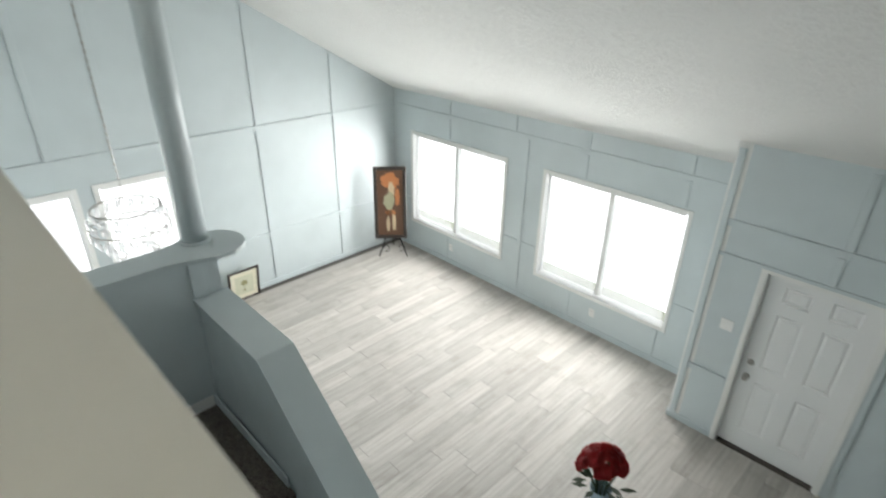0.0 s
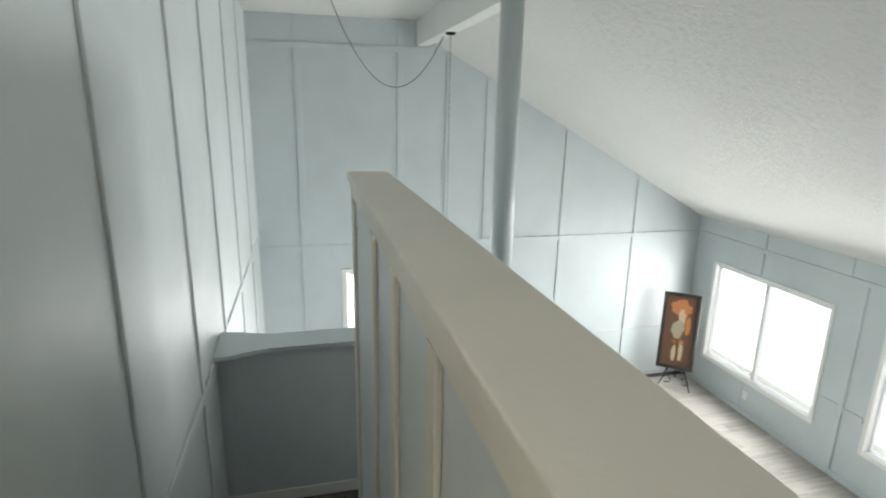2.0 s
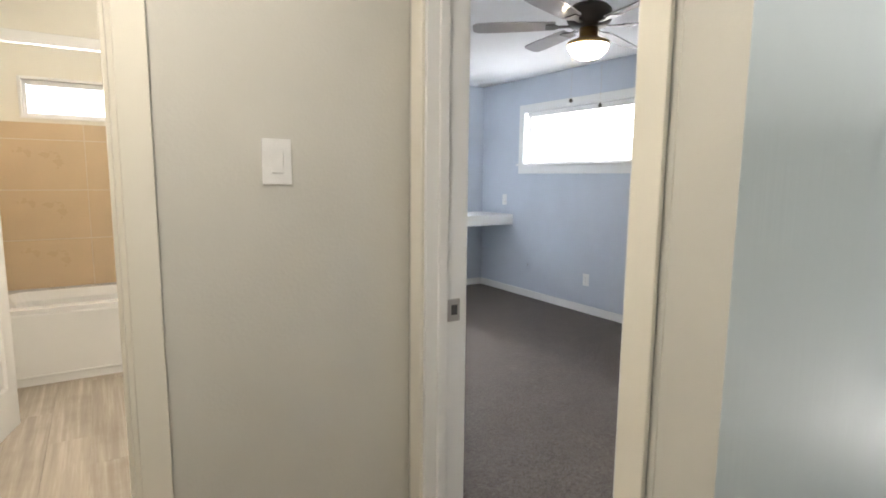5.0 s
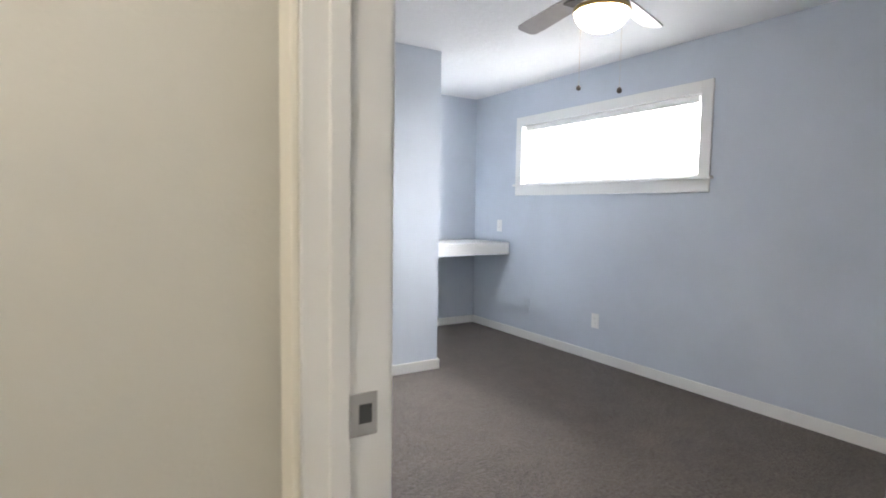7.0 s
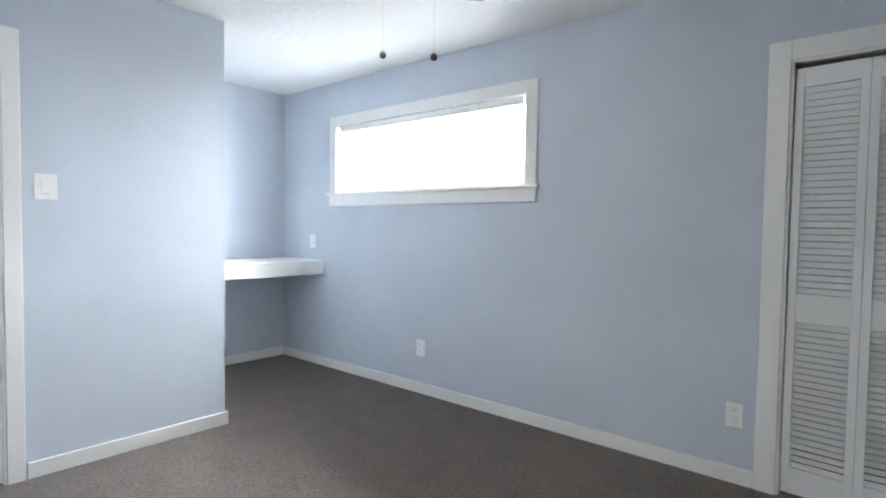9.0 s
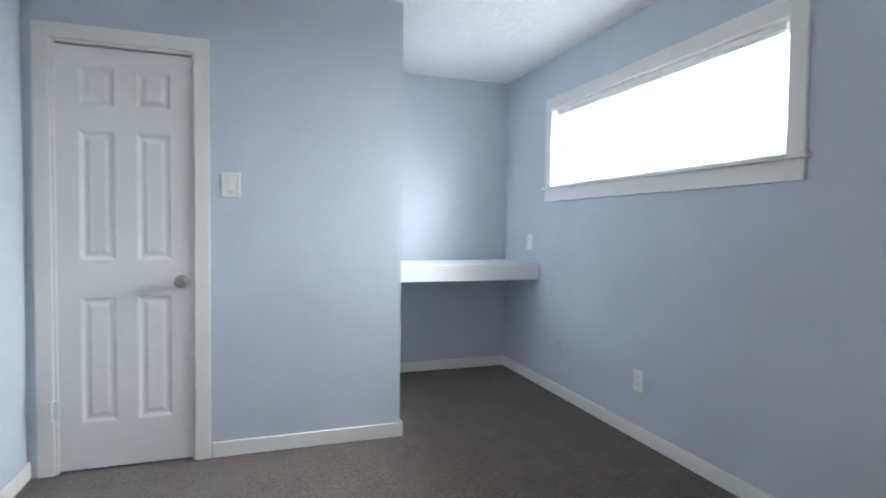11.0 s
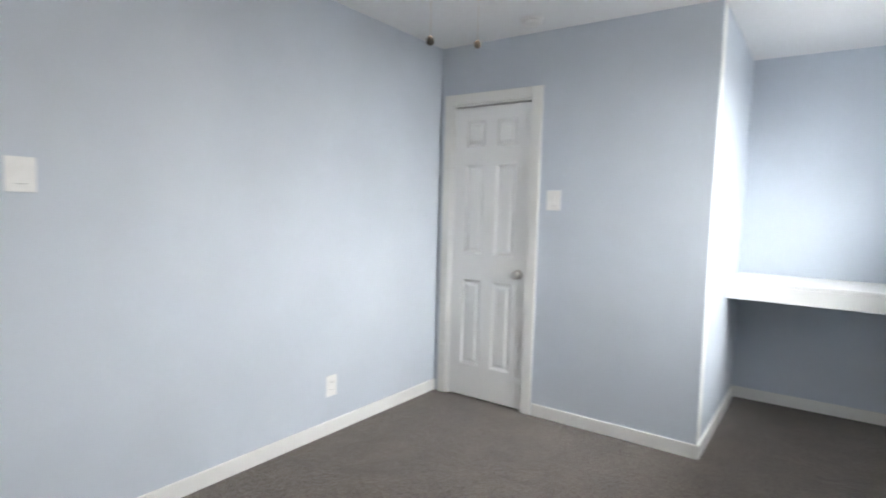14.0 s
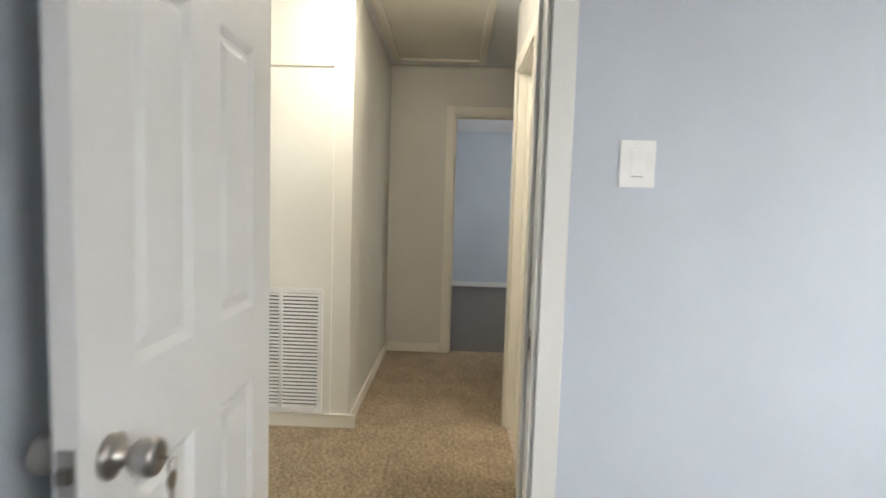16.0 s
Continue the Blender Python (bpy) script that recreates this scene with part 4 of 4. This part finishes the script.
switch_plate(pose(0.0, 1.127, 1.398, 0, 0, 90), 0.092, 0.122, "white rocker switch on the pale blue wall by the bedroom door")
switch_plate(pose(0.882, 3.60, 1.394), 0.092, 0.124, "white rocker switch beside the closet door")
switch_plate(pose(-0.587, 0.99, 1.380), 0.084, 0.130, "cream rocker switch on the hall wall")
outlet(pose(0.0, 2.585, 0.282, 0, 0, 90), "white outlet low on the pale blue wall")
outlet(pose(3.06, 3.15, 0.336, 0, 0, -90), "white outlet below the bedroom window")
outlet(pose(3.06, 1.06, 0.335, 0, 0, -90), "white outlet beside the louvred closet")
outlet(pose(3.06, 4.474, 1.09, 0, 0, -90), "white outlet above the alcove desk")
outlet(pose(3.06, 4.02, 0.343, 0, 0, -90), "outlet painted over in the wall colour", BED)
outlet(pose(4.70, YW, -2.66, 0, 0, 180), "white outlet under the living room window")
outlet(pose(2.0, YW, -2.66, 0, 0, 180), "white outlet under the living room window")
switch_plate(pose(0.20, -6.12, -1.59, 0, 0, 180), 0.12, 0.12, "white double switch beside the front door")

# ---- alcove desk ----
desk = thing("alcove_desk", pose(2.42, 4.31, 0.805), "thick white built-in desk top spanning the alcove", "desk")
part("top", box((-0.638, -0.002, 0.096), (0.638, 0.608, 0.12), 0.004), TRIM, desk)
part("apron", box((-0.638, 0.0, 0.0), (0.638, 0.022, 0.0955), 0.003), TRIM, desk)
part("underside", box((-0.638, 0.0225, 0.004), (0.638, 0.608, 0.018)), TRIM, desk)

# ---- return air grille and hatch ----
gr = thing("return_air_grille", pose(-1.5305, -0.293, 0.088, 0, 0, 90), "white return air grille low on the hall wall", "vent")
gw, gh = 0.235, 0.705
for a, b in (((-gw, -0.012, 0), (-gw + 0.028, -0.001, gh)), ((gw - 0.028, -0.012, 0), (gw, -0.001, gh)), ((-gw + 0.028, -0.012, 0), (gw - 0.028, -0.001, 0.028)),
             ((-gw + 0.028, -0.012, gh - 0.028), (gw - 0.028, -0.001, gh)), ((-0.010, -0.012, 0.028), (0.010, -0.001, gh - 0.028))):
    part("frame", box(a, b, 0.002), PLASTIC, gr)
part("backing", box((-gw + 0.02, -0.002, 0.02), (gw - 0.02, -0.0012, gh - 0.02)), SLOT, gr)
bm = box((-0.0985, -0.0072, -0.0008), (0.0985, 0.0072, 0.0008))
bmesh.ops.rotate(bm, verts=bm.verts, cent=(0, 0, 0), matrix=Matrix.Rotation(radians(52), 3, "X"))
slat = part("slat", bm, PLASTIC, gr)
k = 0
for side_x in (-0.1085, 0.1085):
    for i in range(31):
        ob = slat if k == 0 else new("slat", slat.data)
        ob.parent, k = gr, k + 1
        ob.matrix_local = pose(side_x, -0.0085, 0.038 + i * 0.0210)
structure("closet_ledge", box((-1.538, -0.62, 2.0), (-1.522, -0.012, 2.018), 0.003), CREAM, "thin cream ledge strip on the hall wall", "trim")
structure("closet_board", box((-1.539, -0.62, 0.082), (-1.532, -0.012, 1.998), 0.002), WARMWHITE, "flat painted panel above the grille", "panel")

hatch = thing("attic_hatch", pose(-2.30, 0.50, H), "cream attic hatch panel with a moulded frame", "hatch", kind="structure")
hx, hy = 0.72, 0.36
part("panel", box((-hx + 0.055, -hy + 0.055, -0.006), (hx - 0.055, hy - 0.055, -0.001)), CREAM, hatch)
for a, b in (((-hx, -hy, -0.022), (hx, -hy + 0.05, -0.001)), ((-hx, hy - 0.05, -0.022), (hx, hy, -0.001)), ((-hx, -hy + 0.05, -0.022), (-hx + 0.05, hy - 0.05, -0.001)), ((hx - 0.05, -hy + 0.05, -0.022), (hx, hy - 0.05, -0.001))):
    part("frame", box(a, b, 0.004), CREAM, hatch)

# ---- bedroom ceiling fan ----
fan = thing("ceiling_fan", pose(1.41, 1.70, H + 0.04), "six-blade ceiling fan with a lit frosted bowl and brass fitting", "ceiling fan")
part("canopy", lathe([(0.005, -0.041), (0.085, -0.041), (0.085, -0.06), (0.06, -0.10), (0.045, -0.11)], 28), BRONZE, fan, "dark bronze canopy", True)
part("downrod", lathe([(0.014, -0.10), (0.014, -0.16)], 12), BRONZE, fan)
part("motor", lathe([(0.05, -0.145), (0.10, -0.16), (0.125, -0.185), (0.125, -0.245), (0.10, -0.275), (0.06, -0.285)], 32), BRONZE, fan, "dark bronze motor housing", True)
part("fitter", lathe([(0.055, -0.28), (0.052, -0.325), (0.075, -0.345), (0.118, -0.36), (0.122, -0.375), (0.116, -0.38)], 32), BRASS, fan, "aged brass light fitter", True)
bowl = lathe([(0.115, -0.377), (0.110, -0.40), (0.092, -0.427), (0.06, -0.447), (0.025, -0.456), (0.003, -0.457)], 32)
part("glass_bowl", bowl, BOWL, fan, "lit frosted glass bowl", True)
for x, y, l in ((0.0, 0.12, 0.66), (0.0, -0.11, 0.71)):
    ch = part("pull_chain", tube([(x, y, -0.35), (x, y, -l)], 0.0004, 6), BRASS, fan)
    fb = part("fob", lathe([(0.002, -l), (0.010, -l - 0.008), (0.011, -l - 0.02), (0.003, -l - 0.026)], 12), BRONZE, ch, "dark pull-chain fob", True)
    fb.matrix_local = pose(x, y, 0)
for k in range(6):
    a = 19 + 60 * k
    m = pose(0, 0, -0.27, 0, 0, a)
    arm = part("blade_arm", prism([(0.09, -0.012), (0.17, -0.014), (0.20, -0.040), (0.245, -0.035), (0.245, 0.035), (0.20, 0.040), (0.17, 0.014), (0.09, 0.012)], -0.004, 0.002), BRONZE, fan, "dark bronze blade arm")
    arm.matrix_local = m @ pose(0, 0, 0, 6, 0, 0)
    out = [(0.19, -0.052), (0.30, -0.062), (0.56, -0.070), (0.64, -0.066), (0.665, -0.045), (0.668, 0.0), (0.665, 0.045), (0.64, 0.066), (0.56, 0.070), (0.30, 0.062), (0.19, 0.052)]
    bl = part("blade", prism([(u, v * 0.84) for u, v in out], 0.003, 0.010), BLADE, fan, "grey satin fan blade")
    bl.matrix_local = m @ pose(0, 0, 0, 12, 0, 0)

sd = thing("smoke_detector", pose(0.80, 3.36, H), "round white smoke detector on the ceiling", "smoke detector")
part("base", lathe([(0.065, -0.001), (0.065, -0.012), (0.060, -0.014)], 28), PLASTIC, sd)
part("cover", lathe([(0.058, -0.014), (0.055, -0.03), (0.045, -0.038), (0.004, -0.039)], 28), PLASTIC, sd, smooth=True)

# ---- living room things ----
ch = thing("chandelier", pose(4.66, -2.28, 2.109), "crystal drum chandelier on a chain from the beam", "chandelier")
part("canopy", lathe([(0.004, -0.001), (0.055, -0.001), (0.05, -0.02), (0.012, -0.03)], 20), BLACKIRON, ch)
bm = bmesh.new()
for i in range(75):
    z = -0.04 - i * 0.0355
    tor = bmesh.ops.create_cone(bm, cap_ends=True, segments=6, radius1=0.004, radius2=0.004, depth=0.034)
    for v in tor["verts"]:
        v.co = Vector((v.co.x * (1.7 if i % 2 else 0.7), v.co.y * (0.7 if i % 2 else 1.7), v.co.z + z - 0.017))
part("chain", bm, NICKEL, ch, "thin metal chain")
for r, z in ((0.31, -2.76), (0.36, -2.95), (0.20, -3.24)):
    bm = tube([(r * math.cos(2 * math.pi * i / 28), r * math.sin(2 * math.pi * i / 28), z) for i in range(29)], 0.008, 6)
    part("ring", bm, NICKEL, ch, "metal ring")
for i in range(3):
    a = i * 2.094
    part("stay", tube([(0, 0, -2.68), (0.31 * math.cos(a), 0.31 * math.sin(a), -2.76)], 0.004, 6), NICKEL, ch)
drop = lathe([(0.001, 0.0), (0.014, -0.016), (0.010, -0.065), (0.002, -0.085)], 6)
first = part("crystal", drop, CRYSTAL, ch, "clear crystal drop")
k = 0
for r, z, n in ((0.31, -2.77, 34), (0.35, -2.84, 38), (0.36, -2.96, 38), (0.32, -3.03, 34), (0.26, -3.12, 28), (0.20, -3.20, 22), (0.13, -3.28, 14)):
    for i in range(n):
        a = 2 * math.pi * (i + 0.5 * (k % 2)) / n
        ob = first if k == 0 else new("crystal", first.data)
        ob.parent, k = ch, k + 1
        ob.matrix_local = pose(r * math.cos(a), r * math.sin(a), z)

cord = thing("swag_cord", pose(4.85, -1.06, FLAT), "dark swag cord looping from a ceiling hook to the beam", "cord")
part("hook_plate", lathe([(0.004, -0.001), (0.035, -0.001), (0.03, -0.015), (0.004, -0.02)], 16), BLACKIRON, cord, "dark ceiling hook plate")
pts = []
for i in range(25):
    s = i / 24
    pts.append((0.05 * s, -1.20 * s, -0.015 - 0.31 * s - 2.75 * s * (1 - s)))
part("loop", tube(pts, 0.005, 6), CORD, cord, "thin dark cord")

hk = thing("ceiling_hook", pose(3.96, -1.02, FLAT), "small dark hook plate on the flat ceiling", "hook")
part("plate", lathe([(0.004, -0.001), (0.04, -0.001), (0.034, -0.014), (0.004, -0.018)], 16), BLACKIRON, hk)
part("hook", tube([(0, 0, -0.016), (0, 0, -0.03), (0.012, 0, -0.042), (0.02, 0, -0.03)], 0.003, 6), BLACKIRON, hk)

ea = thing("easel", pose(5.62, -6.38, ZL), "black metal display easel in the corner", "easel")
for dx in (-0.24, 0.24):
    part("leg", tube([(dx, 0.10, 0.0), (dx * 0.55, 0.02, 0.30), (dx * 0.20, -0.08, 1.45)], 0.011, 8), BLACKIRON, ea)
    part("scroll", tube([(dx * 0.55 + 0.05 * math.cos(a) - 0.02, 0.06 + 0.01 * a, 0.16 + 0.05 * math.sin(a)) for a in [k * 0.5 for k in range(12)]], 0.007, 6), BLACKIRON, ea)
    part("rest", tube([(dx * 0.5, 0.02, 0.34), (dx * 0.5, 0.12, 0.33), (dx * 0.5, 0.125, 0.38)], 0.008, 6), BLACKIRON, ea)
part("leg", tube([(0.0, -0.36, 0.0), (0.0, -0.10, 1.40)], 0.011, 8), BLACKIRON, ea)
part("crossbar", tube([(-0.16, 0.03, 0.33), (0.16, 0.03, 0.33)], 0.009, 8), BLACKIRON, ea)
ea.rotation_euler = (0, 0, radians(50))

pic = thing("framed_painting", pose(5.595, -6.32, ZL + 0.345, 5, 0, 50) , "tall painting in orange and ivory in a dark wood frame", "painting")
pic.rotation_mode = "XYZ"
pw, ph = 0.27, 1.24
for a, b in (((-pw, -0.0, 0), (-pw + 0.055, 0.045, ph)), ((pw - 0.055, 0.0, 0), (pw, 0.045, ph)), ((-pw + 0.055, 0, 0), (pw - 0.055, 0.045, 0.055)), ((-pw + 0.055, 0, ph - 0.055), (pw - 0.055, 0.045, ph))):
    part("frame", box(a, b, 0.008), DARKWOOD, pic, "dark wood frame")
part("canvas", box((-pw + 0.05, 0.008, 0.05), (pw - 0.05, 0.022, ph - 0.05)), UMBER, pic)


def blob(cx, cz, rx, rz, wob, seed):
    r = random.Random(seed)
    k = [1 + wob * (r.random() - 0.5) for _ in range(22)]
    return [(cx + rx * k[i] * math.cos(2 * math.pi * i / 22), cz + rz * k[i] * math.sin(2 * math.pi * i / 22)) for i in range(22)]


for cx, cz, rx, rz, mat, y, s in ((0.0, 0.99, 0.15, 0.15, ORANGE, 0.0222, 1), (0.06, 0.62, 0.12, 0.26, UMBER, 0.0226, 2), (-0.02, 0.84, 0.05, 0.16, IVORY, 0.0230, 3), (0.02, 0.66, 0.10, 0.14, MOSS, 0.0234, 4),
                              (-0.06, 0.28, 0.03, 0.15, IVORY, 0.0230, 5), (0.04, 0.26, 0.03, 0.14, IVORY, 0.0232, 6), (0.0, 0.46, 0.10, 0.05, ORANGE, 0.0226, 7), (-0.12, 0.72, 0.04, 0.16, ORANGE, 0.0224, 8)):
    part("brush_shape", prism(blob(cx, cz, rx, rz, 0.35, s), y, y + 0.0003, "y"), mat, pic)

sp = thing("framed_print", pose(XE - 0.10, -3.82, ZL + 0.003, 0, 0, 90), "small framed botanical print leaning on the wall", "picture")
sw, sh = 0.235, 0.53
for a, b in (((-sw, -0.02, 0), (-sw + 0.03, 0.0, sh)), ((sw - 0.03, -0.02, 0), (sw, 0.0, sh)), ((-sw + 0.03, -0.02, 0), (sw - 0.03, 0, 0.03)), ((-sw + 0.03, -0.02, sh - 0.03), (sw - 0.03, 0, sh))):
    part("frame", box(a, b, 0.003), DARKWOOD, sp, "black picture frame").matrix_local = pose(0, 0, 0, -9, 0, 0) @ pose(0, 0, 0, 0, 0, 180)
for bm, mat, nm in ((box((-sw + 0.028, 0.003, 0.028), (sw - 0.028, 0.008, sh - 0.028)), MAT, "mat"), (box((-0.14, 0.0085, 0.10), (0.14, 0.0095, 0.43)), SAGE, "print_ground"),
                    (prism(blob(0, 0.30, 0.05, 0.045, 0.5, 9), 0.010, 0.011, "y"), PRINT, "print_motif"), (prism([(-0.006, 0.17), (0.006, 0.17), (0.006, 0.27), (-0.006, 0.27)], 0.010, 0.011, "y"), PRINT, "print_stem"),
                    (prism(blob(0, 0.165, 0.032, 0.010, 0.2, 3), 0.010, 0.011, "y"), PRINT, "print_foot")):
    for v in bm.verts:
        v.co.y = -v.co.y
    q = part(nm, bm, mat, sp)
    q.matrix_local = pose(0, 0, 0, -9, 0, 0) @ pose(0, 0, 0, 0, 0, 180)

fl = thing("flower_vase", pose(0.20, -3.92, ZL), "tall pale blue glass floor vase with red flowers", "vase")
part("vase", lathe([(0.09, 0.0), (0.10, 0.02), (0.075, 0.25), (0.055, 0.55), (0.06, 0.80), (0.085, 0.93), (0.08, 0.93), (0.055, 0.80), (0.05, 0.55), (0.06, 0.10)], 28), VASE, fl, "pale blue glass vase", True)
rng = random.Random(11)
for k in range(34):
    a, e = rng.random() * 6.283, 0.25 + 0.9 * rng.random()
    rad = 0.17 * (k / 33) ** 0.5
    cx, cy, cz = rad * math.cos(a), rad * math.sin(a), 1.12 + (0.17 ** 2 - rad ** 2 * 0.95) ** 0.5
    bm = bmesh.new()
    for j in range(14):
        t, tip = j * 2.4, 0.038 + 0.045 * (j / 14)
        up = 0.9 - 1.1 * j / 14
        d = Vector((math.cos(t), math.sin(t), up)).normalized()
        s = Vector((-math.sin(t), math.cos(t), 0)) * tip * 0.55
        c = Vector((0, 0, 0))
        mid = c + d * tip * 0.6
        end_p = c + d * tip + Vector((0, 0, -0.01))
        vs = [bm.verts.new(p) for p in (c, mid + s, end_p, mid - s)]
        bm.faces.new(vs)
    bmesh.ops.solidify(bm, geom=list(bm.faces), thickness=0.002)
    part("flower", bm, RED, fl, "red layered bloom").matrix_local = pose(cx, cy, cz, math.degrees(math.sin(a)) * -0.6, math.degrees(math.cos(a)) * 0.6, 0)
    part("stem", tube([(0.02 * math.cos(a), 0.02 * math.sin(a), 0.5), (0.04 * math.cos(a), 0.04 * math.sin(a), 0.92), (cx, cy, cz)], 0.003, 5), LEAF, fl)
for k in range(14):
    a = rng.random() * 6.283
    r = 0.12 + 0.08 * rng.random()
    p = Vector((r * math.cos(a), r * math.sin(a), 0.95 + 0.12 * rng.random()))
    d, s = Vector((math.cos(a), math.sin(a), 0.2)) * 0.07, Vector((-math.sin(a), math.cos(a), 0)) * 0.025
    bm = bmesh.new()
    bm.faces.new([bm.verts.new(q) for q in (p - d, p + s, p + d, p - s)])
    bmesh.ops.solidify(bm, geom=list(bm.faces), thickness=0.0015)
    part("leaf", bm, LEAF, fl)
